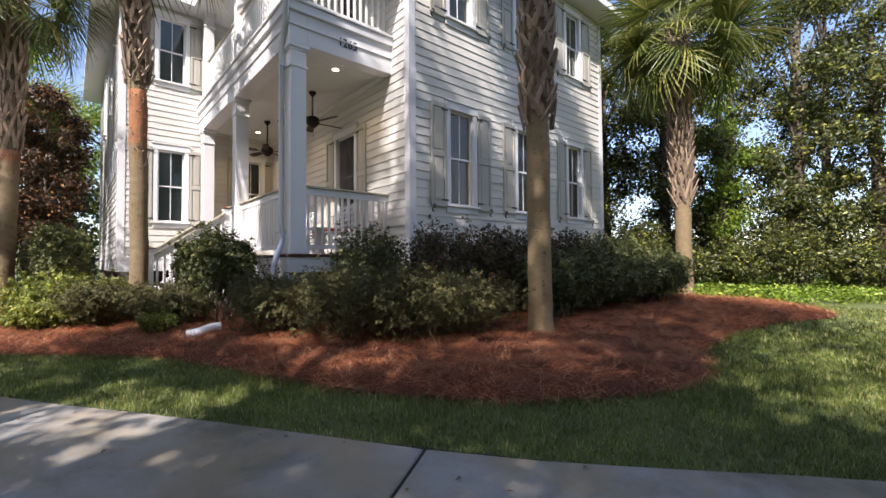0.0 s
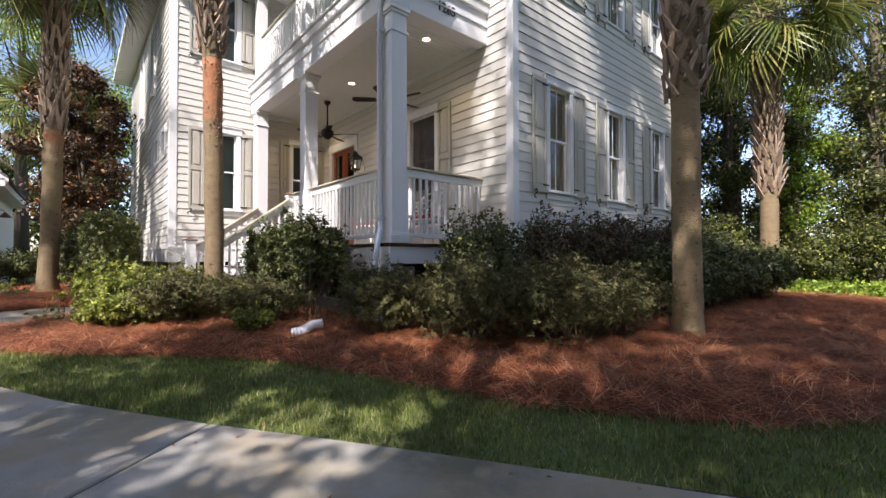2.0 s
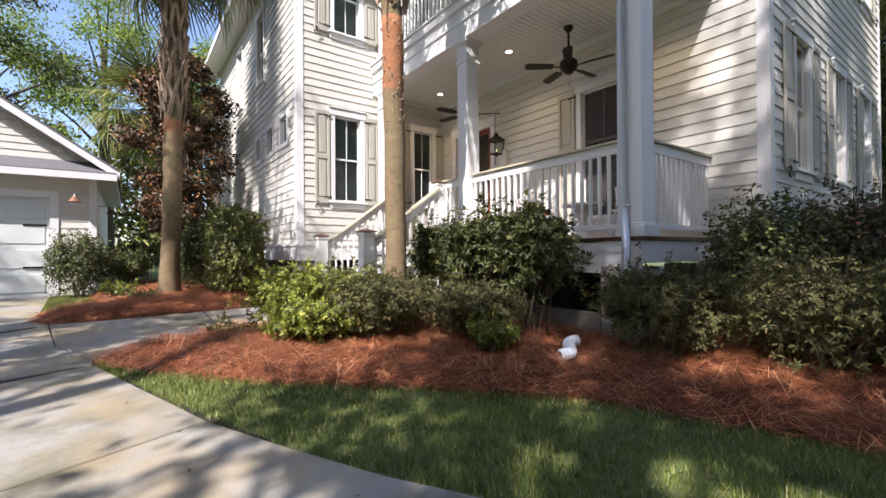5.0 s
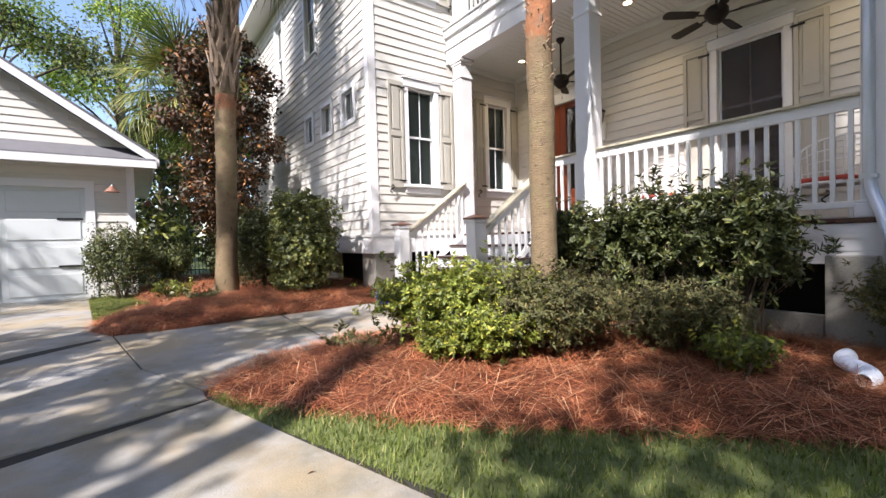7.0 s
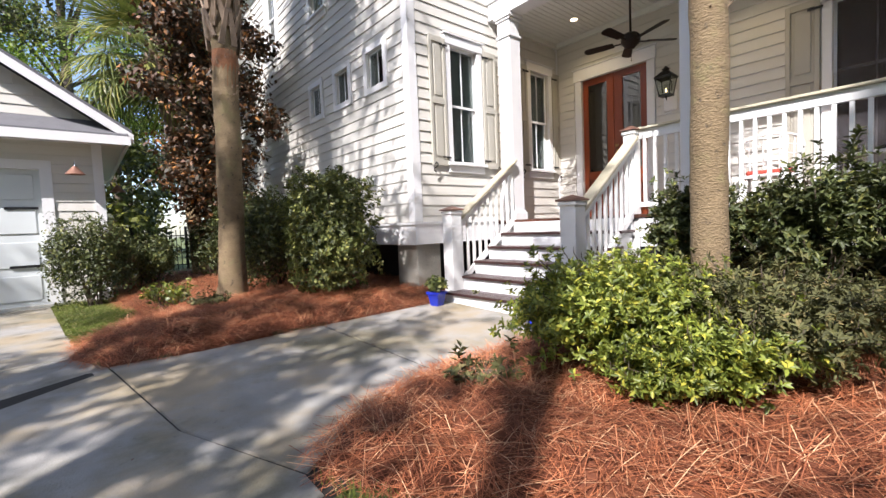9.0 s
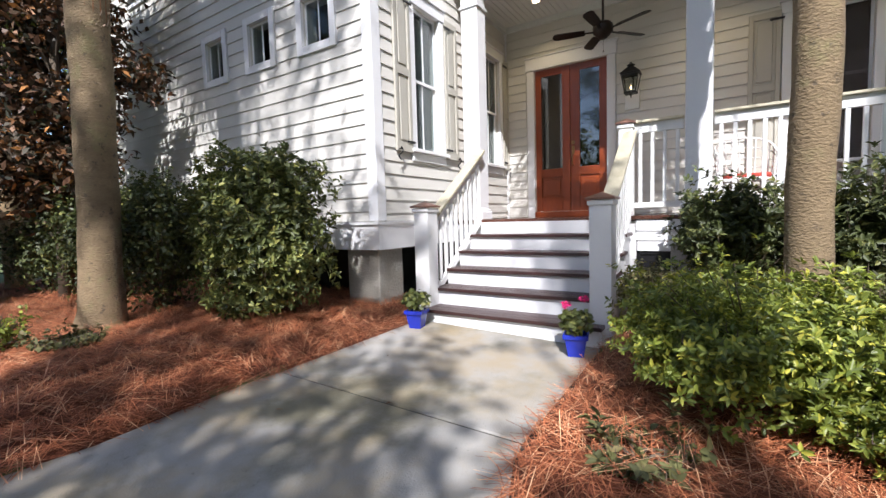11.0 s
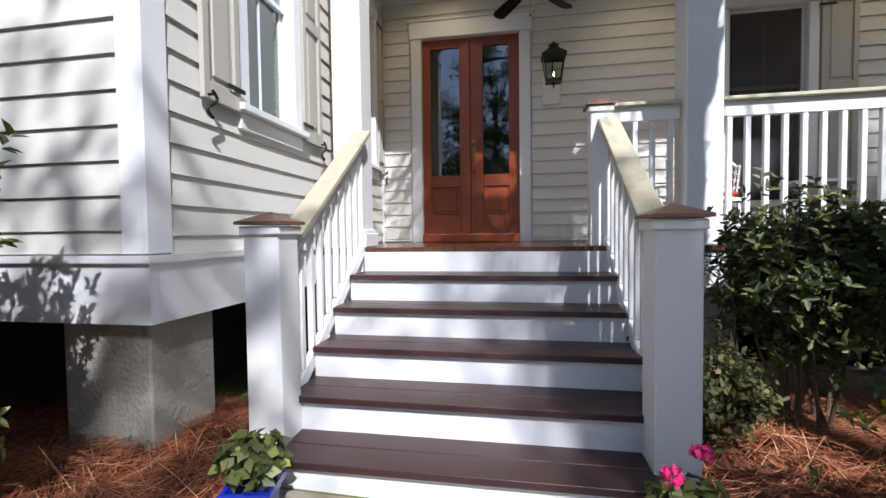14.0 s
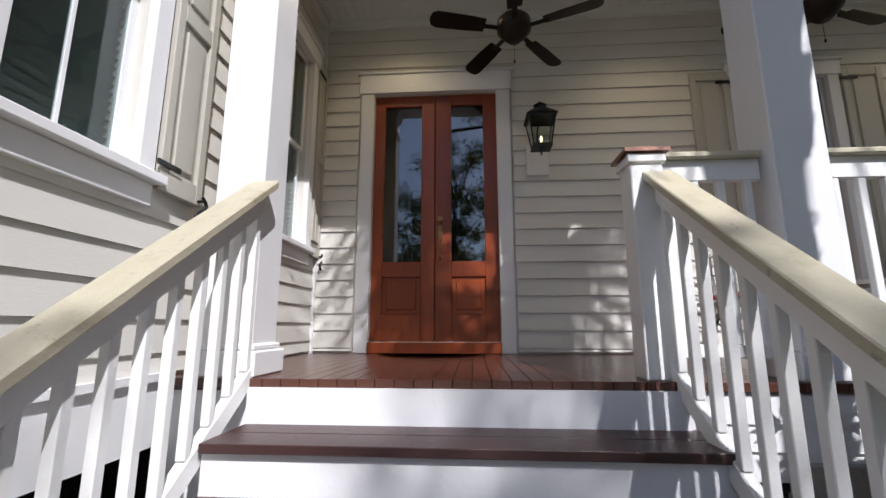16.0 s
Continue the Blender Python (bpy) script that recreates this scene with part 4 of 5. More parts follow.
# ---- garage ----
GY, GX0, GX1, GZ = 17.2, -8.45, -1.94, 3.78
GG = 0.92
gar = thing("garage", pose(0, 0, 0), "detached clapboard garage with a pale panelled door and front gable", "garage")
bm = bmesh.new()
wall_boxes(bm, "y", GY, GY + 0.15, GX0, GX1, GG - 0.2, GZ, [(-7.65, -2.75, GG, 3.15)])
box(bm, GX1 - 0.15, GY + 0.15, GG - 0.2, GX1, 24.0, GZ)
box(bm, GX0, GY + 0.15, GG - 0.2, GX0 + 0.15, 24.0, GZ)
box(bm, GX0, 24.0, GG - 0.2, GX1, 24.15, GZ)
gw = part("wall", bm, M["siding"], gar)
siding(gw, "y", GY, GX0, GX1, GG, GZ - 0.1, [(-7.8, -2.6, 0, 3.3)])
gxm = (GX0 + GX1) / 2
k = 0
z = GZ + 0.25
while z < 6.03:
    half = (6.18 - z) / 0.68 - 0.25
    if half > 0.1:
        siding(gw, "y", GY, gxm - half, gxm + half, z, z + 0.155, [])
    z += 0.155
bm = bmesh.new()
v = [bm.verts.new(p) for p in ((GX0 - 0.3, GY + 0.01, GZ), (GX1 + 0.3, GY + 0.01, GZ), (gxm, GY + 0.01, 6.23), (GX0 - 0.3, GY + 0.12, GZ), (GX1 + 0.3, GY + 0.12, GZ), (gxm, GY + 0.12, 6.23))]
for f in ((0, 1, 2), (5, 4, 3), (0, 3, 4, 1), (1, 4, 5, 2), (2, 5, 3, 0)):
    bm.faces.new([v[i] for i in f])
part("gable", bm, M["siding"], gar)
bm = bmesh.new()
for sx in (-1, 1):
    ex = gxm + sx * (gxm - GX0 + 0.45)
    for ya, yb, dz, th in ((GY - 0.35, 24.4, 0.0, 0.08),):
        v = [bm.verts.new(p) for p in ((ex, ya, GZ - 0.02), (gxm, ya, 6.33), (gxm, yb, 6.33), (ex, yb, GZ - 0.02), (ex, ya, GZ + th), (gxm, ya, 6.33 + th), (gxm, yb, 6.33 + th), (ex, yb, GZ + th))]
        for f in ((0, 1, 2, 3), (7, 6, 5, 4), (0, 4, 5, 1), (1, 5, 6, 2), (2, 6, 7, 3), (3, 7, 4, 0)):
            bm.faces.new([v[i] for i in f])
v = [bm.verts.new(p) for p in ((GX0 - 0.4, GY - 0.42, GZ - 0.02), (GX1 + 0.4, GY - 0.42, GZ - 0.02), (GX1 + 0.3, GY, GZ + 0.26), (GX0 - 0.3, GY, GZ + 0.26), (GX0 - 0.4, GY - 0.42, GZ - 0.05), (GX1 + 0.4, GY - 0.42, GZ - 0.05), (GX1 + 0.3, GY, GZ - 0.05), (GX0 - 0.3, GY, GZ - 0.05))]
for f in ((0, 1, 2, 3), (7, 6, 5, 4), (0, 4, 5, 1), (1, 5, 6, 2), (2, 6, 7, 3), (3, 7, 4, 0)):
    bm.faces.new([v[i] for i in f])
part("roof", bm, M["shingle"], gar)
bm = bmesh.new()
for sx in (-1, 1):
    ex = gxm + sx * (gxm - GX0 + 0.47)
    v = [bm.verts.new(p) for p in ((ex, GY - 0.38, GZ - 0.16), (gxm, GY - 0.38, 6.19), (gxm, GY - 0.38, 6.35), (ex, GY - 0.38, GZ + 0.0), (ex, GY - 0.352, GZ - 0.16), (gxm, GY - 0.352, 6.19), (gxm, GY - 0.352, 6.35), (ex, GY - 0.352, GZ + 0.0))]
    for f in ((3, 2, 1, 0), (4, 5, 6, 7), (0, 1, 5, 4), (1, 2, 6, 5), (2, 3, 7, 6), (3, 0, 4, 7)):
        bm.faces.new([v[i] for i in f])
box(bm, GX0 - 0.42, GY - 0.45, GZ - 0.2, GX1 + 0.42, GY - 0.4, GZ - 0.052)
box(bm, GX1 + 0.36, GY - 0.398, GZ - 0.2, GX1 + 0.4, 24.3, GZ - 0.03)
box(bm, GX1 + 0.001, GY + 0.001, GZ - 0.14, GX1 + 0.359, 24.3, GZ - 0.10)
box(bm, GX0 - 0.4, GY - 0.399, GZ - 0.16, GX1 + 0.355, GY - 0.001, GZ - 0.12)
box(bm, -2.75, GY - 0.04, GG, -2.6, GY - 0.001, 3.3)
box(bm, -7.8, GY - 0.04, GG, -7.65, GY - 0.001, 3.3)
box(bm, -7.65, GY - 0.04, 3.15, -2.75, GY - 0.001, 3.3)
box(bm, GX1 - 0.12, GY - 0.035, GG, GX1 + 0.02, GY - 0.001, GZ - 0.06)
part("trim", bm, M["trim"], gar)
gd = one("garage_door", [(-7.65, GY + 0.04, GG, -2.75, GY + 0.08, 3.15)], M["garage_door"], gar, "pale blue-white sectional garage door")
for r_ in range(4):
    for c_ in range(4):
        x0 = -7.55 + c_ * 1.205
        z0 = GG + 0.08 + r_ * 0.55
        one("door_panel", [(x0, GY + 0.025, z0, x0 + 1.1, GY + 0.041, z0 + 0.42)], M["garage_door"], gd, bevel=0.01)
one("hinge", [(-3.2, GY + 0.01, 2.5, -2.8, GY + 0.024, 2.54)], M["iron"], gd)
one("hinge", [(-3.2, GY + 0.01, 1.55, -2.8, GY + 0.024, 1.59)], M["iron"], gd)


def barn_light(m):
    l = thing("barn_light", m, "metal gooseneck wall light with a cone shade", "wall lamp", "garage lights")
    b = bmesh.new()
    tube(b, [(0, 0, 0), (0, -0.15, 0.03), (0, -0.25, 0.0), (0, -0.27, -0.06)], 0.012, 8)
    part("arm", b, M["metal"], l)
    b = bmesh.new()
    tube(b, [(0, -0.27, -0.06), (0, -0.27, -0.1), (0, -0.27, -0.19)], [0.03, 0.06, 0.14], 16, False)
    part("shade", b, M["copper"], l)


barn_light(pose(-2.3, GY - 0.02, 3.25))
barn_light(pose(GX1 + 0.01, GY + 1.2, 3.1, 0, 0, 90))

# ---- iron gate and fence ----
FY = 23.0
fen = thing("iron_fence", pose(0, 0, 0), "black iron picket fence with a gate beyond the garage", "fence")
for i in range(28):
    x = GX1 + 0.1 + i * 0.12
    one("picket", [(x, FY, GG, x + 0.02, FY + 0.02, GG + 1.25)], M["iron"], fen)
one("rail", [(GX1, FY - 0.01, GG + 1.05, Q, FY + 0.03, GG + 1.08), (GX1, FY - 0.01, GG + 0.15, Q, FY + 0.03, GG + 0.18)], M["iron"], fen)
for x in (-1.2, 0.2):
    one("post", [(x, FY - 0.03, GG, x + 0.07, FY + 0.05, GG + 1.35)], M["iron"], fen)


# black panels that close the space under the porch beside the stair
pan = thing("crawl_space_panel", pose(3.04, 9.58, 0), "black painted wooden access panel under the porch", "panel")
one("panel_board", [(0.012, 0, 0.78, 0.03, 0.42, 1.596)], M["panel"], pan)
one("panel_frame", [(-0.006, 0, 0.78, 0.010, 0.035, 1.594), (-0.006, 0.385, 0.78, 0.010, 0.42, 1.594), (-0.006, 0.195, 0.85, 0.010, 0.225, 1.55), (-0.006, 0.036, 1.555, 0.010, 0.384, 1.594), (-0.006, 0.036, 0.78, 0.010, 0.384, 0.85)], M["panel"], pan, bevel=0.004)


# ---- plants ----
SEED = [100]


def stems(bmx, rng, base, blobs, n, r0=0.012):
    for i in range(n):
        b = blobs[i % len(blobs)]
        s = Vector(base) + Vector((rng.uniform(-0.15, 0.15), rng.uniform(-0.15, 0.15), 0))
        e = Vector((b[0] + rng.uniform(-0.6, 0.6) * b[3], b[1] + rng.uniform(-0.6, 0.6) * b[4], b[2] + rng.uniform(-0.2, 0.5) * b[5]))
        mid = s.lerp(e, 0.5) + Vector((rng.uniform(-0.05, 0.05), rng.uniform(-0.05, 0.05), 0.06))
        tube(bmx, [s, mid, e], [r0, r0 * 0.7, r0 * 0.35], 5, False)


def shrub(x, y, rx, ry, top, mat, label, n=8000, leaf=0.05, boxy=2.6, bottom=None, lobes=5, name="shrub", rough=0.22, sprig=1.0, whorls=0, slim=0.36):
    SEED[0] += 1
    rng = np.random.default_rng(SEED[0])
    z0 = float(bed_z(x, y))
    s = thing(name, pose(x, y, z0), label, "shrub")
    lo = (0.12 if bottom is None else bottom)
    h = top - z0
    cz, rz = (h + lo) / 2, (h - lo) / 2
    blobs = [(0, 0, cz, rx * 0.86, ry * 0.86, rz)]
    for i in range(lobes):
        a = 2 * math.pi * i / lobes + rng.uniform(-0.4, 0.4)
        f = rng.uniform(0.35, 0.5)
        blobs.append((rx * (1 - f) * math.cos(a), ry * (1 - f) * math.sin(a), cz + rng.uniform(-0.2, 0.45) * rz * 0.6, rx * f, ry * f, rz * rng.uniform(0.5, 0.7)))
    p, d = blob_points(rng, int(n * 1.15), blobs, boxy, 0.5, rough)
    keep = (p[:, 2] > 0.03) & (p[:, 2] < h + 0.08)
    p, d = p[keep], d[keep]
    # sprigs that stand out of the outline
    q, e = blob_points(rng, max(20, n // 90), blobs, boxy, 0.03, rough)
    q = q[(q[:, 2] > h * 0.35)]
    if len(q):
        k = 14
        tdir = unit(np.array([0, 0, 0.9]) + (q - np.array([0, 0, h * 0.4])) * [1, 1, 0.6] / max(rx, ry) * 0.7 + rng.normal(0, 0.35, q.shape))
        ln = rng.uniform(0.03, 0.15, (len(q), 1)) * sprig
        tt = np.tile(np.linspace(0, 1, k), len(q))[:, None]
        pp = np.repeat(q, k, 0) + np.repeat(tdir * ln, k, 0) * tt + rng.normal(0, leaf * 0.28, (len(q) * k, 3))
        p = np.concatenate([p, pp])
        d = np.concatenate([d, np.repeat(tdir, k, 0)])
    d = d + np.array([0, 0, 0.5])
    nm = "foliage"
    if whorls:
        pick = rng.choice(len(p), min(len(p), n // whorls), replace=False)
        me = rosettes(nm, p[pick], d[pick], leaf, M[mat], rng, whorls, slim)
    else:
        me = leaf_mesh(nm, p, d, leaf, leaf * 0.5, M[mat], rng)
    ob = new(nm, me)
    ob.parent = s
    k = 260
    q, e = blob_points(rng, k, blobs[:1], boxy, 0.02, rough)
    q = q[q[:, 2] > h * 0.3]
    b = bmesh.new()
    stems(b, rng, (0, 0, -0.05), blobs, 12)
    for pt in q[:70]:
        pt = Vector(pt)
        tube(b, [pt * 0.75 + Vector((0, 0, 0.2 * pt.z * 0.3)), pt * 1.0, pt + Vector((0, 0, 0.04))], [0.004, 0.003, 0.001], 4, False)
    tagged(part("stem", b, M["stem"], s), kind="stuff")
    return s


HL = "clipped dark green evergreen hedge shrub beside a white house"
AZ = "loose dark green azalea bush on pine straw"
shrub(0.36, 13.15, 0.55, 0.78, 2.70, "viburnum", "clipped glossy green viburnum bush beside the wing", 23000, 0.066, 6.5, lobes=3, rough=0.08, sprig=0.7, whorls=6, slim=0.5)
shrub(0.10, 14.7, 0.55, 0.8, 2.62, "hedge", "clipped dark green bush behind a palm trunk", 8000, 0.07, 3.0)
shrub(0.1, 16.2, 0.6, 0.8, 2.6, "hedge", "clipped dark green bush along a clapboard wall", 6000, 0.07, 3.0)
shrub(0.0, 17.9, 0.6, 0.9, 2.4, "hedge", "clipped dark green bush along a clapboard wall", 5000, 0.07, 3.0)
shrub(-2.2, 16.55, 0.6, 0.5, 2.35, "hedge", "clipped round dark shrub beside a garage", 7000, 0.06, 3.4)
shrub(-1.35, 17.5, 0.5, 0.7, 2.0, "hedge", "low dark clipped shrub beside a garage", 5000, 0.06, 3.4)
for x, y, rx, ry, top in ((2.35, 9.1, 0.42, 0.44, 2.26), (2.3, 8.2, 0.45, 0.52, 2.32), (2.35, 7.35, 0.45, 0.5, 2.36)):
    shrub(x, y, rx, ry, top, "hedge", "glossy green shrub with bare lower stems before a porch railing", 9500, 0.066, 2.8, 0.42, rough=0.34, sprig=1.7, whorls=6, slim=0.42)
for x, y, rx, ry, top in ((3.95, 5.6, 0.62, 0.55, 2.38), (5.0, 5.15, 0.65, 0.5, 2.40), (6.0, 5.1, 0.65, 0.5, 2.42), (7.0, 5.05, 0.65, 0.5, 2.42), (8.0, 5.0, 0.65, 0.5, 2.42), (9.0, 4.95, 0.65, 0.5, 2.42), (10.0, 4.95, 0.65, 0.5, 2.40)):
    shrub(x, y, rx, ry, top, "hedge_red" if 4.5 < x < 8.5 else "hedge", HL, 6500, 0.066, 3.4)
for x, y, rx, ry, top in ((2.65, 6.0, 0.6, 0.62, 1.72), (3.2, 4.95, 0.75, 0.7, 1.82), (3.85, 4.3, 0.8, 0.7, 1.80), (4.6, 4.2, 0.7, 0.65, 1.72)):
    shrub(x, y, rx, ry, top, "azalea", AZ, 14000, 0.044, 2.3, 0.05, lobes=7, rough=0.32, sprig=1.7, whorls=6)
for x, y, rx, ry, top in ((6.6, 4.2, 0.75, 0.6, 2.0), (7.7, 4.25, 0.75, 0.6, 2.05), (8.8, 4.2, 0.75, 0.6, 1.95), (9.9, 4.0, 0.7, 0.6, 1.9), (11.0, 4.4, 0.8, 0.7, 2.1)):
    shrub(x, y, rx, ry, top, "hedge", "loose dark green shrub on pine straw", 7500, 0.07, 2.4)
shrub(0.58, 9.02, 0.86, 0.70, 1.68, "azalea_lime", "bright yellow-green azalea bush beside a concrete walk", 27000, 0.044, 2.2, 0.05, lobes=8, rough=0.36, sprig=2.0, whorls=7, slim=0.42)
shrub(0.40, 8.42, 0.55, 0.45, 1.38, "azalea_lime", "bright yellow-green azalea with loose sprouting twigs", 11000, 0.044, 2.2, 0.03, lobes=6, rough=0.36, sprig=2.0, whorls=7, slim=0.42)
shrub(0.22, 8.55, 0.42, 0.42, 1.25, "azalea_lime", "small green azalea with loose twigs beside a walk", 8000, 0.042, 2.2, 0.03, lobes=6, rough=0.36, sprig=2.0, whorls=7, slim=0.42)
shrub(0.95, 8.2, 0.7, 0.62, 1.62, "azalea", AZ, 16000, 0.045, 2.2, 0.05, lobes=7, rough=0.34, sprig=1.9, whorls=6)
shrub(1.75, 7.55, 0.55, 0.5, 1.50, "azalea", AZ, 12000, 0.045, 2.2, 0.05, lobes=6, rough=0.34, sprig=1.9, whorls=6)
shrub(2.15, 9.75, 0.4, 0.3, 1.5, "azalea", AZ, 5000, 0.045, 2.2, 0.05)
shrub(1.45, 7.0, 0.25, 0.25, 1.22, "azalea_lime", "small bright green sprouting shrub on pine straw", 1200, 0.05, 2.0, 0.02)
shrub(-0.35, 9.45, 0.28, 0.25, 1.02, "azalea", "small low leafy plant on pine straw", 420, 0.06, 2.0, 0.02, whorls=6, slim=0.5, sprig=2.0)
shrub(-1.45, 14.3, 0.3, 0.25, 1.35, "azalea_lime", "small yellow-green sprouting plant by a palm", 450, 0.06, 2.0, 0.02)
shrub(-1.1, 13.7, 0.25, 0.25, 1.15, "azalea", "small low leafy plant by a palm", 500, 0.05, 2.0, 0.02)
for i, (x, y) in enumerate(((12.5, 5.6), (13.6, 5.4), (14.8, 5.0), (15.6, 4.0), (16.4, 2.8), (17.2, 1.5), (18.2, 0.2), (19.5, -1.2), (21, -2.8))):
    shrub(x, y, 0.9, 0.9, 2.6 + 0.4 * math.sin(i * 2.1), "wood_leaf", "tangled dark green undergrowth at the wood's edge", 5000, 0.10, 2.1, name="undergrowth_bush")


# ---- palms ----
def frond_mesh(rng, L=0.95, droop=0.5, leaves=40):
    """A fan frond: leaflets radiate from the petiole's end, folded and drooping at their tips. Base at the origin, along +x."""
    V, F = [], []
    pet = 0.75
    for i in range(leaves):
        a = (i / (leaves - 1) - 0.5) * radians(235) + rng.normal(0, 0.02)
        s = L * (0.72 + 0.28 * math.cos(a * 0.8)) * rng.uniform(0.9, 1.05)
        d = Vector((math.cos(a), math.sin(a), 0.0))
        o = Vector((pet, 0, 0)) + d * 0.03
        w0, side = 0.016, Vector((-math.sin(a), math.cos(a), 0))
        fold = Vector((0, 0, 0.10 * math.cos(a)))
        base = len(V)
        for t, w in ((0, 0.006), (0.45, w0), (0.75, w0 * 0.75), (1.0, 0.002)):
            dr_ = Vector((0, 0, -droop * s * t ** 2.6 * rng.uniform(0.7, 1.2) + 0.1 * t * math.sin(abs(a))))
            c = o + d * s * t + dr_ - fold * t * (1 - t)
            V += [c - side * w + Vector((0, 0, 0.006)), c + side * w + Vector((0, 0, 0.006))]
        for k in range(3):
            b = base + 2 * k
            F.append((b, b + 1, b + 3, b + 2))
    return fast_mesh("frond_blade", [tuple(v) for v in V], F, M["frond"])


RNGF = np.random.default_rng(77)
FRONDS = [frond_mesh(RNGF, 0.95, dd) for dd in (0.25, 0.4, 0.6)]
bmx = bmesh.new()
tube(bmx, [(0, 0, 0), (0.4, 0, 0.02), (0.78, 0, 0)], [0.02, 0.012, 0.007], 5, False)
PET = finish(bmx, "petiole", M["petiole"])


def palm(x, y, z0, r, boots_from, boots_to, crown, n_fronds, label, seed, lean=(0, 0), size=1.0, dead=0, base_r=1.3, boot_len=0.30, sleeve=0.0, bw=0.058, bo=0.07, bstep=0.03, bow=2.0, cross=0.09):
    rng = np.random.default_rng(seed)
    p = thing("cabbage_palm", pose(x, y, z0), label, "palm tree", "palm trees")
    H = crown - z0
    b = bmesh.new()
    k = 46
    pts, rad = [], []
    for i in range(k + 1):
        t = i / k
        pts.append((lean[0] * t ** bow + 0.006 * math.sin(i * 0.9), lean[1] * t ** bow + 0.006 * math.cos(i * 0.7), H * t - 0.1))
        rr = r * (1 + (base_r - 1) * math.exp(-t * H / 0.28)) * (1 + 0.02 * math.sin(i * 2.3) + 0.012 * (i % 2))
        rad.append(rr * (0.97 if z0 + H * t > boots_from else 1.0))
    tube(b, pts, rad, 20)
    part("trunk", b, M["bark"], p, "grey ringed palm trunk", smooth=True)
    b = bmesh.new()
    f = [q for q in zip(pts, rad) if boots_from - sleeve < z0 + q[0][2] < boots_from + 0.1]
    if len(f) > 2:
        tube(b, [q[0] for q in f], [q[1] * (0.985 + 0.03 * min(1, k_ / 4) + 0.008 * math.sin(k_ * 2.7)) for k_, q in enumerate(f)], 18)
        part("fibre_sleeve", b, M["bark_mid"], p, "red-brown fibrous band", smooth=True)
    b = bmesh.new()
    z = boots_from - z0
    i = 0
    while z < boots_to - z0:
        t = z / H
        cx, cy = lean[0] * t ** bow, lean[1] * t ** bow
        a = i * 2.39996
        L = boot_len * rng.uniform(0.75, 1.2)
        w = bw * rng.uniform(0.8, 1.2)
        out = bo * rng.uniform(0.7, 1.5)
        for sgn in (-1, 1):
            ca, sa = math.cos(a), math.sin(a)
            tg = Vector((-sa, ca, 0))
            o = Vector((cx + ca * (r * 0.95), cy + sa * (r * 0.95), z))
            e = Vector((cx + ca * (r + out) - sa * sgn * 0.02, cy + sa * (r + out) + ca * sgn * 0.02, z + L))
            o2 = o + tg * sgn * cross
            n_ = Vector((ca, sa, 0)) * 0.022
            v = [b.verts.new(q) for q in (o2 - tg * w * 0.6, o2 + tg * w * 0.6, e + tg * w * 0.35, e - tg * w * 0.35, o2 - tg * w * 0.5 + n_, o2 + tg * w * 0.5 + n_, e + tg * w * 0.3 + n_, e - tg * w * 0.3 + n_)]
            for ff in ((3, 2, 1, 0), (4, 5, 6, 7), (0, 1, 5, 4), (1, 2, 6, 5), (2, 3, 7, 6), (3, 0, 4, 7)):
                b.faces.new([v[q] for q in ff])
        z += bstep
        i += 1
    for q_ in range(int(70 * sleeve)):
        z = boots_from - z0 - sleeve * rng.random()
        a, t = rng.uniform(0, 6.283), z / H
        ca, sa = math.cos(a), math.sin(a)
        o = Vector((lean[0] * t ** bow + ca * r * 0.97, lean[1] * t ** bow + sa * r * 0.97, z))
        e = o + Vector((ca * rng.uniform(0.015, 0.045), sa * rng.uniform(0.015, 0.045), rng.uniform(-0.03, 0.07)))
        tube(b, [o, e], [rng.uniform(0.006, 0.016), 0.003], 4)
    tagged(part("boot", b, M["boot"], p, "criss-crossed old leaf bases"), kind="stuff")
    top = Vector((lean[0], lean[1], H - 0.1))
    for i in range(n_fronds):
        u = (i + 0.5) / n_fronds
        el = radians(78 - 128 * u ** 0.85)
        az = i * 2.39996 + rng.uniform(-0.2, 0.2)
        m = Matrix.Translation(top + Vector((0, 0, 0.25 * (1 - u)))) @ Matrix.Rotation(az, 4, "Z") @ Matrix.Rotation(-el, 4, "Y") @ Matrix.Rotation(rng.uniform(-0.5, 0.5), 4, "X")
        s = size * rng.uniform(0.85, 1.1)
        fr = new("petiole", PET)
        fr.parent = p
        fr.matrix_local = m @ Matrix.Diagonal((s, s, s, 1))
        bl = new("frond_blade", FRONDS[min(2, int(u * 3))])
        bl.parent = fr
    return p


palm(-0.67, 14.35, 1.0, 0.17, 4.5, 8.3, 8.3, 36, "tall cabbage palm with a smooth lower trunk beside the walk", 1, (0.15, -0.17), 1.2, bow=0.5, base_r=1.6, sleeve=0.6, boot_len=0.42, bw=0.08, bstep=0.05)
palm(1.4, 8.7, 0.85, 0.128, 4.8, 8.0, 8.2, 16, "cabbage palm with a red-brown banded trunk among azaleas", 2, (-0.2, -0.12), 1.3, sleeve=1.35)
palm(5.4, 3.62, 0.85, 0.158, 3.68, 8.8, 8.9, 34, "cabbage palm with grey criss-cross boots among hedges", 3, (0.02, 0.0), 1.1, boot_len=0.30, bw=0.075, bo=0.085, bstep=0.032, cross=0.13)
palm(12.55, 4.35, 0.95, 0.19, 3.2, 7.5, 7.7, 40, "cabbage palm with pale pointed boots by the hedge", 4, (-0.1, 0.0), 1.45, boot_len=0.42, bw=0.062, bo=0.12, bstep=0.032)
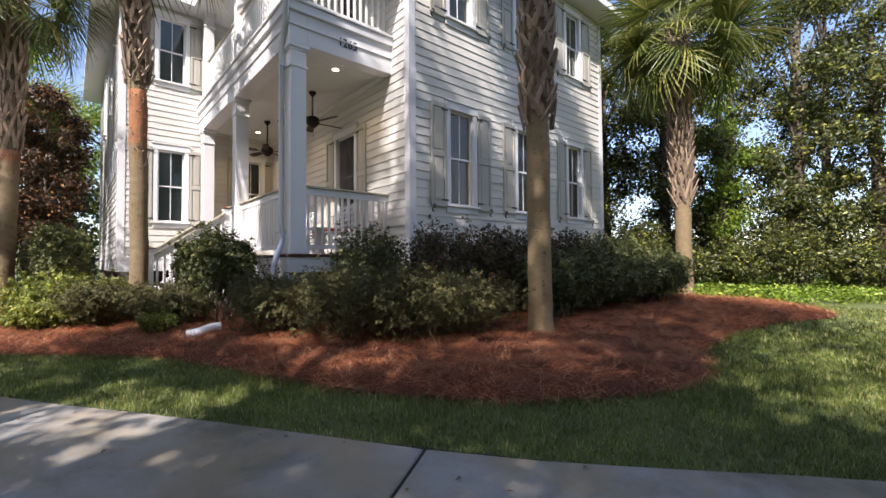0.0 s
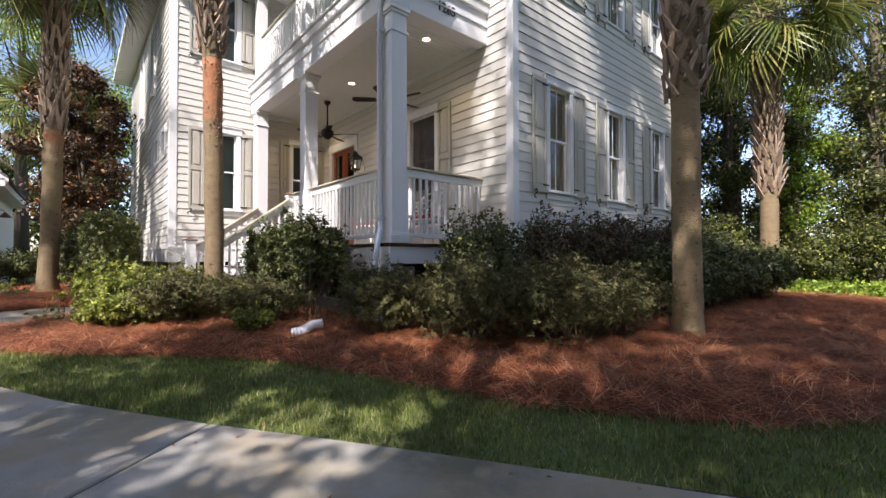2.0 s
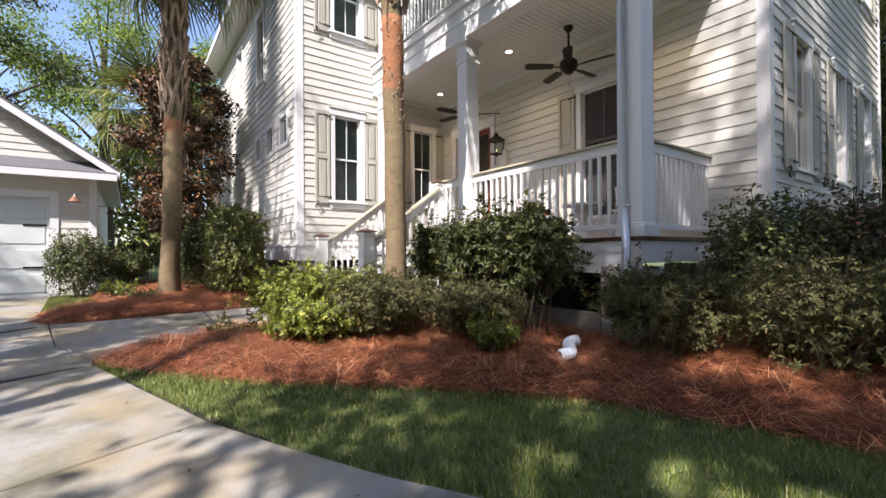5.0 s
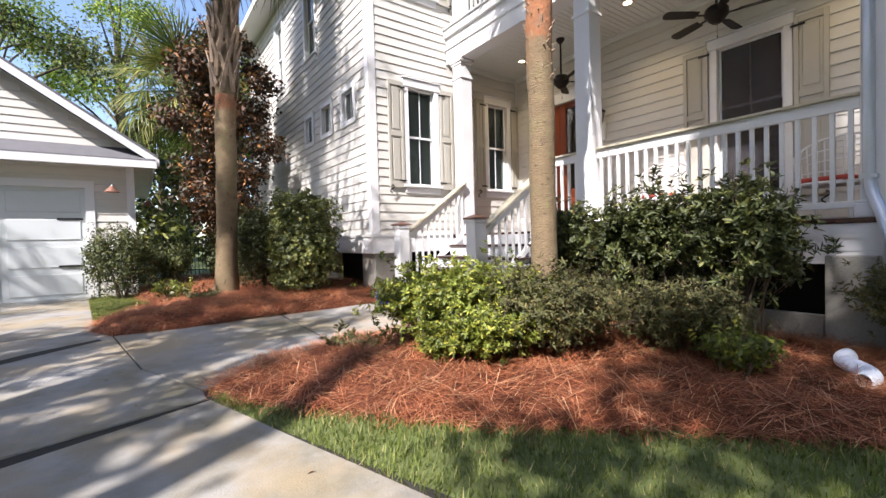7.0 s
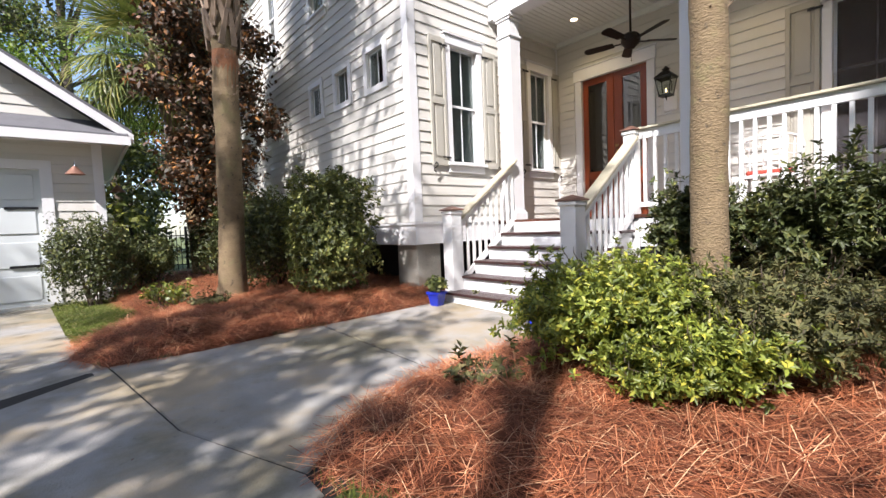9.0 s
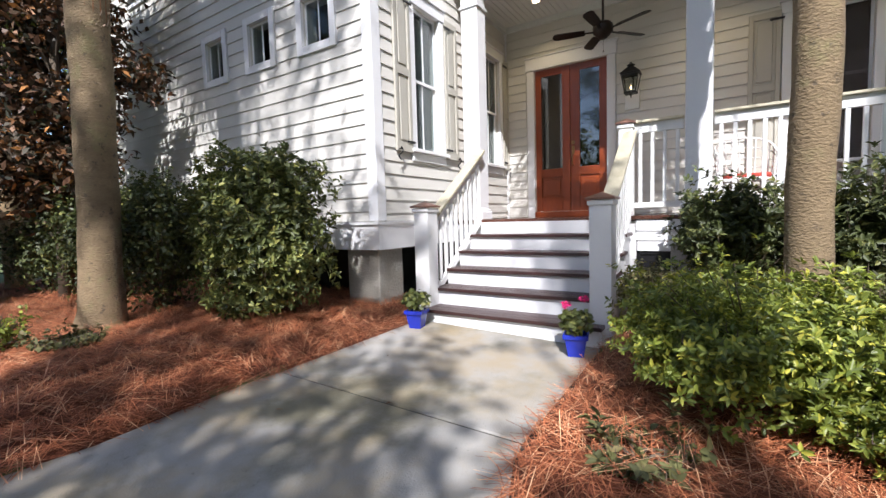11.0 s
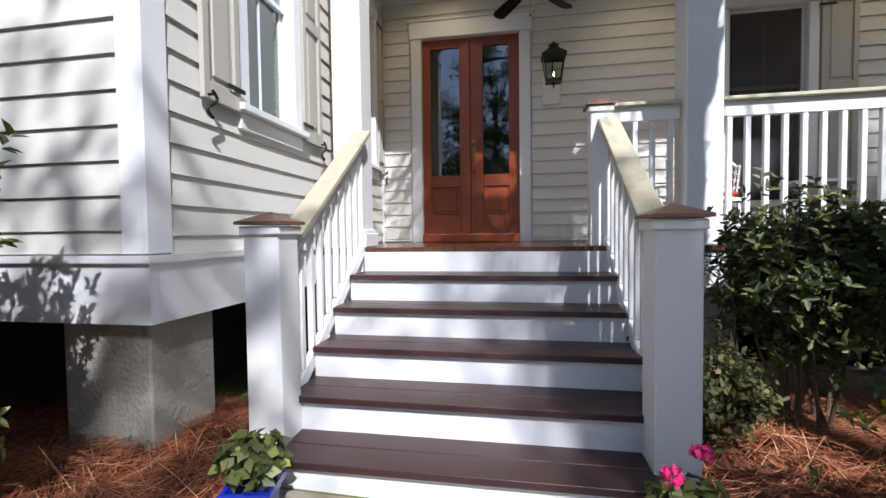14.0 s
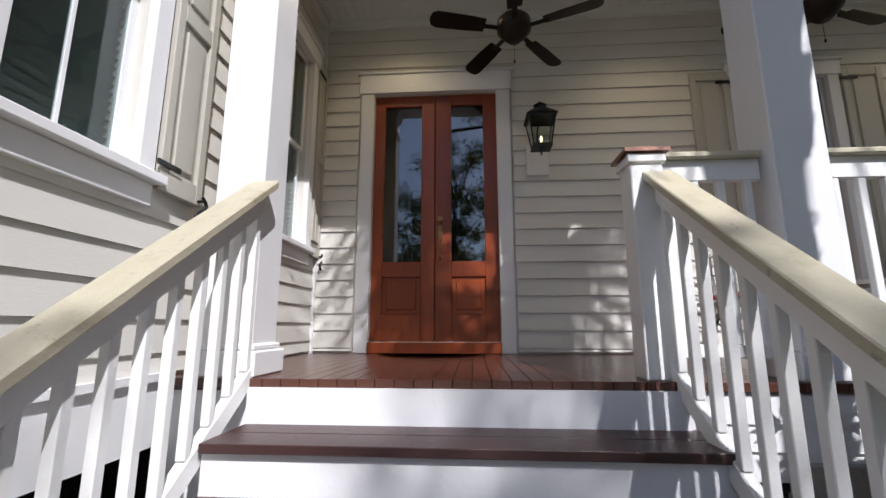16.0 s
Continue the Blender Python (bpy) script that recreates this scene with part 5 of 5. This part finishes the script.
palm(-0.05, 19.7, 1.0, 0.17, 4.2, 6.1, 6.2, 38, "smaller cabbage palm behind a magnolia tree", 5, (-0.65, 0), 1.3)


# ---- trees ----
def tree(x, y, z0, h, r, clumps, mat, label, seed, n=1500, leaf=0.12, trunk_r=0.2, spread=0.5, low=0.35, name="tree", bark="oak_bark", clump_r=0.35):
    rng = np.random.default_rng(seed)
    t = thing(name, pose(x, y, z0), label, "tree")
    b = bmesh.new()
    bend = rng.uniform(-0.3, 0.3, 2)
    top = Vector((bend[0], bend[1], h * 0.8))
    tube(b, [(0, 0, -0.2), (bend[0] * 0.3, bend[1] * 0.3, h * 0.35), tuple(top)], [trunk_r * 1.2, trunk_r * 0.8, trunk_r * 0.3], 10)
    blobs = []
    for i in range(clumps):
        a = i * 2.39996 + rng.uniform(-0.3, 0.3)
        u = rng.uniform(0.25, 1.0)
        zz = h * (low + (1 - low) * ((i + 0.5) / clumps)) * rng.uniform(0.92, 1.04)
        k = math.sin(math.pi * min(1, max(0.15, (zz / h - low * 0.6) / (1 - low * 0.6)))) * 0.75 + 0.25
        c = (math.cos(a) * r * u * k, math.sin(a) * r * u * k, zz)
        cr = r * clump_r * rng.uniform(0.7, 1.25)
        blobs.append((*c, cr, cr, cr * 0.7))
        s = Vector((bend[0] * 0.5, bend[1] * 0.5, min(zz * 0.75, h * 0.7)))
        e = Vector(c)
        tube(b, [s, s.lerp(e, 0.5) + Vector((0, 0, 0.15)), e], [trunk_r * 0.3, trunk_r * 0.18, 0.015], 6, False)
    part("trunk", b, M[bark], t, smooth=True)
    p, d = blob_points(rng, n * clumps, blobs, 2.0, 0.75, 0.3)
    ob = new("crown", leaf_mesh("crown", p, d + np.array([0, 0, 0.4]), leaf, leaf * 0.5, M[mat], rng, 1.0))
    ob.parent = t
    return t


tree(-0.15, 17.0, 0.95, 5.9, 1.35, 26, "magnolia", "magnolia with rusty brown and dark green glossy leaves", 21, 640, 0.125, 0.09, low=0.24, name="magnolia_tree", bark="stem", clump_r=0.42)
WL = "dense dark green woodland tree hung with vines"
spots = [(13.5, 9.5, 9), (14.6, 7.6, 10), (16.0, 6.2, 11), (17.6, 4.8, 10.5), (18.6, 3.0, 11), (19.6, 1.2, 10), (20.8, -0.8, 11), (22.0, -3.0, 10), (23.2, -5.4, 11), (17.0, 10.0, 13), (20.0, 7.0, 14), (24.0, 3.0, 14), (26.5, -1.5, 13)]
for i, (x, y, h) in enumerate(spots):
    tree(x, y, 0.9, h, 2.0, 20, "wood_leaf", WL, 40 + i, 900, 0.14, 0.2, low=0.08, clump_r=0.42)
for i, (x, y, h) in enumerate(((16.0, 4.4, 6.5), (19.2, -0.2, 6.0), (20.6, 3.6, 7.5))):
    tree(x, y, 0.9, h, 0.7, 16, "vine_leaf", "tree trunk covered by bright green climbing vine", 70 + i, 500, 0.12, 0.15, low=0.05, name="vine_covered_tree", clump_r=0.75)
for i, (x, y, h, r_) in enumerate(((-6.5, 27.5, 13, 4.2), (-2.2, 31, 14, 4.5), (-11, 25, 13, 4.5), (2.5, 30, 12, 4.0), (-15, 19, 13, 4.5), (-7.5, 36, 15, 5))):
    tree(x, y, 0.9, h, r_, 18, "vine_leaf" if i % 2 else "wood_leaf", "large live oak with sunlit green leaves behind the garage", 90 + i, 620, 0.17, 0.3, low=0.45, clump_r=0.26, name="oak_or_shade_tree")
# unseen trees added on the sunny side, which shade the drive, yard and walls
for i, (x, y, h, r_, low, k) in enumerate(((-6.6, 2.0, 10.0, 2.9, 0.42, 420), (-5.6, -1.6, 10.2, 3.0, 0.42, 640), (-3.4, -5.2, 10.4, 3.0, 0.42, 430), (-0.2, -7.2, 10.2, 2.9, 0.42, 450), (-10.8, 5.0, 10.0, 2.2, 0.5, 220), (-10.2, -0.8, 11.0, 3.2, 0.42, 500), (3.6, -6.6, 9.0, 2.6, 0.42, 620), (-11.5, 8.8, 9.5, 2.2, 0.5, 230), (-6.5, -6.5, 12, 3.4, 0.4, 620), (-14, 12, 12, 3.0, 0.4, 300), (7.5, -7.5, 9, 2.8, 0.4, 620), (-3.2, -2.2, 15.0, 4.2, 0.72, 480), (-6.4, -0.6, 18.0, 3.6, 0.76, 250), (-8.6, 6.9, 10.5, 2.0, 0.6, 80), (-8.6, 9.4, 15.5, 2.9, 0.66, 150), (-3.9, -2.9, 9.5, 2.4, 0.5, 450), (-6.8, 1.4, 16.5, 1.5, 0.75, 420), (-8.4, 5.0, 14.8, 1.2, 0.86, 14), (-9.8, 8.0, 11.0, 1.5, 0.72, 60))):
    tree(x, y, 0.5, h, r_, 24, "wood_leaf", "tall unseen oak added on the sunny side to cast shade", 120 + i, k, 0.2, 0.22, low=low, clump_r=0.30, name="oak_or_shade_tree")
# ring of unseen trees added to block low sky, plus visible ones past the fence
for i, (x, y) in enumerate(((-19, -14), (-20, -8), (-19, -2.5), (-20, 3), (-19.5, 8.5), (-20, 14), (-19, 20), (-13, -17), (-7.5, -18), (-2, -17), (3.5, -17.5), (9, -16), (14, -14.5), (19, -12), (-5, 42), (0.5, 44), (5.5, 41), (-10, 43), (-0.5, 37))):
    tree(x, y, 0.4, 9.5, 3.6, 16, "wood_leaf", "dense far tree of a mostly unseen ring that blocks low sky", 220 + i, 200, 0.45, 0.25, low=0.1, clump_r=0.36, name="far_tree")
# low ground cover by the wood
rng = np.random.default_rng(9)
p = np.stack([rng.uniform(10.5, 24, 30000), rng.uniform(-5, 5.4, 30000), np.zeros(30000)], 1)
ok = (p[:, 1] > 2.6 - 0.75 * (p[:, 0] - 12.0)) & (p[:, 0] > 12.2)
p = p[ok]
p[:, 2] = base_z(p[:, 0], p[:, 1]) + rng.uniform(0, 0.28, len(p))
tagged(new("ivy", leaf_mesh("ivy", p, np.tile([0, 0, 1.0], (len(p), 1)), 0.11, 0.07, M["vine_leaf"], rng)), "low green ivy ground cover", "ivy", kind="stuff")


# ---- small things ----
def fan(x, y, z, turn):
    f = thing("ceiling_fan", pose(x, y, z), "dark bronze five-blade ceiling fan at rest under a porch ceiling", "ceiling fan", "porch ceiling fans")
    b = bmesh.new()
    tube(b, [(0, 0, 0.1), (0, 0, CZ - z - 0.06)], 0.016, 10)
    part("downrod", b, M["bronze"], f)
    b = bmesh.new()
    tube(b, [(0, 0, CZ - z - 0.08), (0, 0, CZ - z - 0.03), (0, 0, CZ - z)], [0.03, 0.07, 0.075], 18)
    part("canopy", b, M["bronze"], f, smooth=True)
    b = bmesh.new()
    tube(b, [(0, 0, 0.13), (0, 0, 0.10), (0, 0, 0.06), (0, 0, -0.02), (0, 0, -0.06), (0, 0, -0.11)], [0.03, 0.10, 0.135, 0.135, 0.10, 0.05], 24)
    part("motor_housing", b, M["bronze"], f, smooth=True)
    b = bmesh.new()
    tube(b, [(0.02, 0, -0.1), (0.02, 0, -0.26)], 0.002, 4)
    tube(b, [(0.02, 0, -0.26), (0.02, 0, -0.275), (0.02, 0, -0.29)], [0.004, 0.009, 0.004], 8)
    part("pull_chain", b, M["bronze"], f)
    for i in range(5):
        b = bmesh.new()
        out = [(0.24, -0.055), (0.40, -0.065), (0.62, -0.07), (0.665, -0.05), (0.68, 0.0), (0.665, 0.05), (0.62, 0.07), (0.40, 0.065), (0.24, 0.055)]
        lo = [b.verts.new((px, py, 0.22 * py - 0.004)) for px, py in out]
        hi = [b.verts.new((px, py, 0.22 * py + 0.004)) for px, py in out]
        b.faces.new(hi)
        b.faces.new(lo[::-1])
        for k in range(len(out)):
            b.faces.new((lo[k], lo[(k + 1) % len(out)], hi[(k + 1) % len(out)], hi[k]))
        box(b, 0.10, -0.02, -0.012, 0.28, 0.02, -0.005)
        bl = part("blade", b, M["bronze"], f)
        bl.rotation_euler = (0, 0, radians(72 * i + turn))


fan(4.10, 10.60, 4.57, 32)
fan(4.18, 8.20, 4.69, 0)

lan = thing("wall_lantern", pose(D - 0.22, 10.33, 3.80), "black iron gas lantern with clear panes on a porch wall", "wall lantern")
b = bmesh.new()
A_, B_ = 0.075, 0.115
hL = 0.26
for sx in (-1, 1):
    for sy in (-1, 1):
        tube(b, [(sx * A_, sy * A_, 0), (sx * B_, sy * B_, hL)], 0.007, 5)
box(b, -A_ - 0.01, -A_ - 0.01, -0.012, A_ + 0.01, A_ + 0.01, 0.008)
for s0 in (-1, 1):
    box(b, -B_ - 0.01, s0 * B_ - 0.008, hL - 0.008, B_ + 0.01, s0 * B_ + 0.008, hL + 0.008)
    box(b, s0 * B_ - 0.008, -B_ - 0.01, hL - 0.006, s0 * B_ + 0.008, B_ + 0.01, hL + 0.006)
tube(b, [(0, 0, -0.012), (0, 0, -0.04), (0.02, 0, -0.07)], [0.02, 0.012, 0.006], 8)
part("lantern_frame", b, M["iron"], lan)
b = bmesh.new()
q = [b.verts.new((sx * (B_ + 0.02), sy * (B_ + 0.02), hL + 0.01)) for sx, sy in ((-1, -1), (1, -1), (1, 1), (-1, 1))]
q2 = [b.verts.new((sx * 0.045, sy * 0.045, hL + 0.10)) for sx, sy in ((-1, -1), (1, -1), (1, 1), (-1, 1))]
for k in range(4):
    b.faces.new((q[k], q[(k + 1) % 4], q2[(k + 1) % 4], q2[k]))
b.faces.new(q[::-1])
tube(b, [(0, 0, hL + 0.09), (0, 0, hL + 0.13), (0, 0, hL + 0.135), (0, 0, hL + 0.15), (0, 0, hL + 0.18)], [0.045, 0.045, 0.06, 0.03, 0.005], 10)
part("lantern_roof", b, M["iron"], lan)
b = bmesh.new()
tube(b, [(0.05, 0, hL + 0.02), (0.2, 0, hL - 0.02), (0.21, 0, 0.05)], 0.008, 6)
part("bracket", b, M["iron"], lan)
b = bmesh.new()
for sx, sy, ex, ey in ((-1, -1, 1, -1), (1, -1, 1, 1), (1, 1, -1, 1), (-1, 1, -1, -1)):
    b.faces.new([b.verts.new(p_) for p_ in ((sx * A_, sy * A_, 0.01), (ex * A_, ey * A_, 0.01), (ex * B_, ey * B_, hL - 0.01), (sx * B_, sy * B_, hL - 0.01))])
part("pane", b, M["glass"], lan)
b = bmesh.new()
tube(b, [(0, 0, 0.05), (0, 0, 0.075), (0, 0, 0.11)], [0.006, 0.012, 0.002], 8)
part("flame", b, M["flame"], lan)
b = bmesh.new()
box(b, D - 0.045, 10.24, 3.60, D - 0.0, 10.44, 3.90)
mb = thing("mounting_block", pose(0, 0, 0), "white block behind a wall lantern", "mounting block")
part("block", b, M["trim"], mb, bevel=0.004)

for x, y in ((4.05, 6.95), (4.0, 9.3), (4.2, 11.6)):
    c = thing("downlight", pose(x, y, CZ), "small round lit downlight in a porch ceiling", "ceiling light", "porch downlights")
    b = bmesh.new()
    tube(b, [(0, 0, -0.001), (0, 0, -0.012)], [0.085, 0.075], 20)
    part("ring", b, M["trim"], c)
    b = bmesh.new()
    tube(b, [(0, 0, -0.0125), (0, 0, -0.014)], [0.055, 0.055], 20)
    part("lens", b, M["bulb"], c)
    ld = bpy.data.lights.new("downlight_bulb", "SPOT")
    ld.energy = 24
    ld.color = (1.0, 0.76, 0.40)
    ld.spot_size = radians(130)
    ld.spot_blend = 0.8
    ld.shadow_soft_size = 0.06
    lo = new("downlight_bulb", ld)
    lo.location = (x, y, CZ - 0.03)

il = thing("table_lamp", pose(6.35, 6.75, 3.30), "lit warm table lamp inside a room behind blinds", "lamp")
b = bmesh.new()
tube(b, [(0, 0, 0.02), (0, 0, 0.28)], [0.17, 0.11], 20, False)
part("shade", b, M["lampshade"], il)
b = bmesh.new()
tube(b, [(0, 0, -0.5), (0, 0, -0.48), (0, 0, -0.2), (0, 0, 0.05)], [0.09, 0.05, 0.04, 0.02], 14)
part("base", b, M["brass"], il)
it = thing("side_table", pose(6.35, 6.75, 2.0), "dim wooden side table inside a room", "table")
b = bmesh.new()
box(b, -0.3, -0.25, 0.76, 0.3, 0.25, 0.80)
part("tabletop", b, M["tread"], it)
for sx in (-0.26, 0.26):
    for sy in (-0.2, 0.2):
        b = bmesh.new()
        box(b, sx - 0.02, sy - 0.02, 0, sx + 0.02, sy + 0.02, 0.76)
        part("leg", b, M["tread"], it)

# house number
tc = bpy.data.curves.new("house_number", "FONT")
tc.body = "1265"
tc.size = 0.20
tc.extrude = 0.006
tc.align_x = "CENTER"
tmp = new("tmp", tc)
bpy.context.view_layer.update()
me = bpy.data.meshes.new_from_object(tmp.evaluated_get(bpy.context.evaluated_depsgraph_get()))
bpy.data.objects.remove(tmp)
me.materials.clear()
me.materials.append(M["iron"])
num = new("house_number", me)
num.matrix_world = pose(3.98, PY - 0.008, 5.43, 90, 0, 0) @ Matrix.Diagonal((0.9, 1, 1, 1))
tagged(num, "black house number 1265 on a white beam", "house number")

# downspout
ds = thing("downspout", pose(0, 0, 0), "round galvanised downspout strapped to a white porch column", "downspout")
b = bmesh.new()
tube(b, [(2.93, 6.30, 5.95), (2.93, 6.30, 5.78), (2.96, 6.50, 5.40), (2.965, 6.60, 5.25), (2.965, 6.60, 2.35), (2.965, 6.58, 2.2), (2.86, 6.50, 1.98), (2.80, 6.46, 1.8), (2.78, 6.44, 1.2)], 0.042, 12)
part("pipe", b, M["metal"], ds, smooth=True)
for z in (4.9, 2.32):
    b = bmesh.new()
    box(b, 2.92, 6.545, z, 3.02, 6.655, z + 0.03)
    part("strap", b, M["metal"], ds)

# corrugated drain pipe
dp = thing("drain_pipe", pose(0, 0, 0), "white corrugated drain pipe lying on pine straw", "drain pipe")
b = bmesh.new()
pts, rad = [], []
for i in range(46):
    t = i / 45
    x, y = 1.68 + 0.45 * t, 6.41 + 0.15 * t + 0.05 * math.sin(t * 6.3 + 3.1)
    pts.append((x, y, float(bed_z(1.7, 6.3)) + 0.05 + 0.05 * t))
    rad.append(0.055 if i % 3 else 0.045)
tube(b, pts, rad, 14, False)
part("pipe", b, M["white_plastic"], dp)


def pot(x, y, z, flowers, seed):
    rng = np.random.default_rng(seed)
    p = thing("flower_pot", pose(x, y, z, 0, 0, 12), "square cobalt blue pot with a leafy geranium" + (" in pink flower" if flowers else ""), "potted plant", "stair pots")
    b = bmesh.new()
    ring = []
    for zz, w in ((0, 0.06), (0.15, 0.085), (0.15, 0.098), (0.185, 0.10), (0.185, 0.085), (0.15, 0.08)):
        ring.append([b.verts.new((sx * w, sy * w, zz)) for sx, sy in ((-1, -1), (1, -1), (1, 1), (-1, 1))])
    b.faces.new(ring[0][::-1])
    for r0, r1 in zip(ring, ring[1:]):
        for k in range(4):
            b.faces.new((r0[k], r0[(k + 1) % 4], r1[(k + 1) % 4], r1[k]))
    b.faces.new(ring[-1])
    part("pot", b, M["pot"], p)
    pts, d = blob_points(rng, 260, [(0, 0, 0.28, 0.13, 0.13, 0.10)], 2, 0.6)
    ob = new("foliage", leaf_mesh("foliage", pts, d + np.array([0, 0, 0.8]), 0.06, 0.05, M["viburnum"], rng))
    ob.parent = p
    b = bmesh.new()
    for i in range(6):
        tube(b, [(0, 0, 0.15), (rng.uniform(-0.1, 0.1), rng.uniform(-0.1, 0.1), 0.3)], 0.004, 4)
    part("stem", b, M["stem"], p)
    if flowers:
        for fx, fy, fz in ((-0.03, 0.08, 0.42), (0.03, -0.06, 0.46)):
            pts, d = blob_points(rng, 60, [(fx, fy, fz, 0.035, 0.035, 0.025)], 2, 0.5)
            ob = new("flower", leaf_mesh("flower", pts, d, 0.028, 0.022, M["petal"], rng))
            ob.parent = p


pot(1.18, 11.80, ground(1.1, 11.8) + 0.004, False, 3)
pot(1.16, 10.17, ground(1.1, 10.2) + 0.004, True, 4)


def chair(m):
    c = thing("wicker_armchair", m, "white wicker armchair with a red cushion on a porch", "chair", "porch chairs")
    b = bmesh.new()
    tube(b, [(0.28 * math.cos(a), 0.26 * math.sin(a), 0.40) for a in np.linspace(0, 2 * math.pi, 20)], 0.02, 6, False)
    box(b, -0.26, -0.24, 0.38, 0.26, 0.24, 0.41)
    part("seat", b, M["wicker"], c)
    b = bmesh.new()
    for i in range(15):
        a = radians(-20 + 220 * i / 14)
        top = 0.72 + 0.24 * max(0, math.sin(a)) ** 0.7
        tube(b, [(0.29 * math.cos(a), 0.27 * math.sin(a), 0.38), (0.32 * math.cos(a), 0.30 * math.sin(a), top)], 0.009, 5)
    for k in range(5):
        f = k / 4
        tube(b, [(0.32 * math.cos(a), 0.30 * math.sin(a), 0.45 + (0.27 + 0.24 * max(0, math.sin(a)) ** 0.7) * f) for a in np.linspace(radians(-20), radians(200), 18)], 0.013 if k == 4 else 0.007, 6)
    tagged(part("backrest", b, M["wicker"], c), kind="stuff")
    for sx in (-1, 1):
        for sy in (-1, 1):
            b = bmesh.new()
            tube(b, [(sx * 0.22, sy * 0.2, 0.39), (sx * 0.25, sy * 0.23, 0)], 0.017, 8)
            part("leg", b, M["wicker"], c)
    b = bmesh.new()
    box(b, -0.23, -0.22, 0.41, 0.23, 0.22, 0.47)
    part("cushion", b, M["cushion"], c, "red seat cushion", bevel=0.02)


chair(pose(4.25, 8.95, FZ, 0, 0, -80))
chair(pose(4.2, 7.1, FZ, 0, 0, -100))
tb = thing("porch_table", pose(4.2, 8.0, FZ), "small white wicker table on a porch", "table")
b = bmesh.new()
tube(b, [(0, 0, 0.52), (0, 0, 0.55)], [0.3, 0.3], 24)
part("tabletop", b, M["wicker"], tb)
b = bmesh.new()
tube(b, [(0, 0, 0), (0, 0, 0.06), (0, 0, 0.3), (0, 0, 0.52)], [0.2, 0.12, 0.06, 0.14], 16)
part("pedestal", b, M["wicker"], tb)

mat_ = thing("door_mat", pose(4.45, 11.3, FZ + 0.0), "curved brown door mat on a porch floor", "door mat")
b = bmesh.new()
o_ = [b.verts.new((0.22 - 0.36 * math.cos(t), 0.45 * math.sin(t), 0.012)) for t in np.linspace(-math.pi / 2, math.pi / 2, 20)]
b.faces.new(o_)
bmesh.ops.solidify(b, geom=list(b.faces), thickness=0.01)
part("mat", b, M["boot"], mat_)

# ---- clapboards and floor boards ----
corner_gap = 0.11
siding(wall_side, "y", S, D + corner_gap, XE - 0.12, 1.9, EAVE - 0.13, [grow(o, 0.11) for o in side_open])
siding(wall_porch, "x", D, S + corner_gap, N - 0.03, FZ + 0.02, EAVE - 0.13, [grow(o, 0.11) for o in (porch_win, *up_porch)] + [(10.56, 12.04, 1.9, 4.70), (6.5, N, CZ - 0.09, BZ)], pitch=0.151, first=0.028)
siding(wall_wing, "y", N, Q + corner_gap, D - 0.03, 2.02, EAVE - 0.13, [grow(o, 0.11) for o in wing_open] + [(2.98, D, 5.2, BZ)], pitch=0.153, first=0.093)
siding(wall_end, "x", Q, N + corner_gap, YB, 2.03, EAVE - 0.13, [grow(o, 0.11) for o in end_open], pitch=0.163, first=0.11)
k = 70
w_ = (N - PY) / k
bmx = bmesh.new()
box(bmx, PX, 0.001, 1.962, D - 0.003, w_ - 0.002, FZ)
me = finish(bmx, "floor_board", M["deck"], 0.002)
for i in range(k):
    piece("floor_board", me, porch_floor, (0, PY + i * w_, 0))
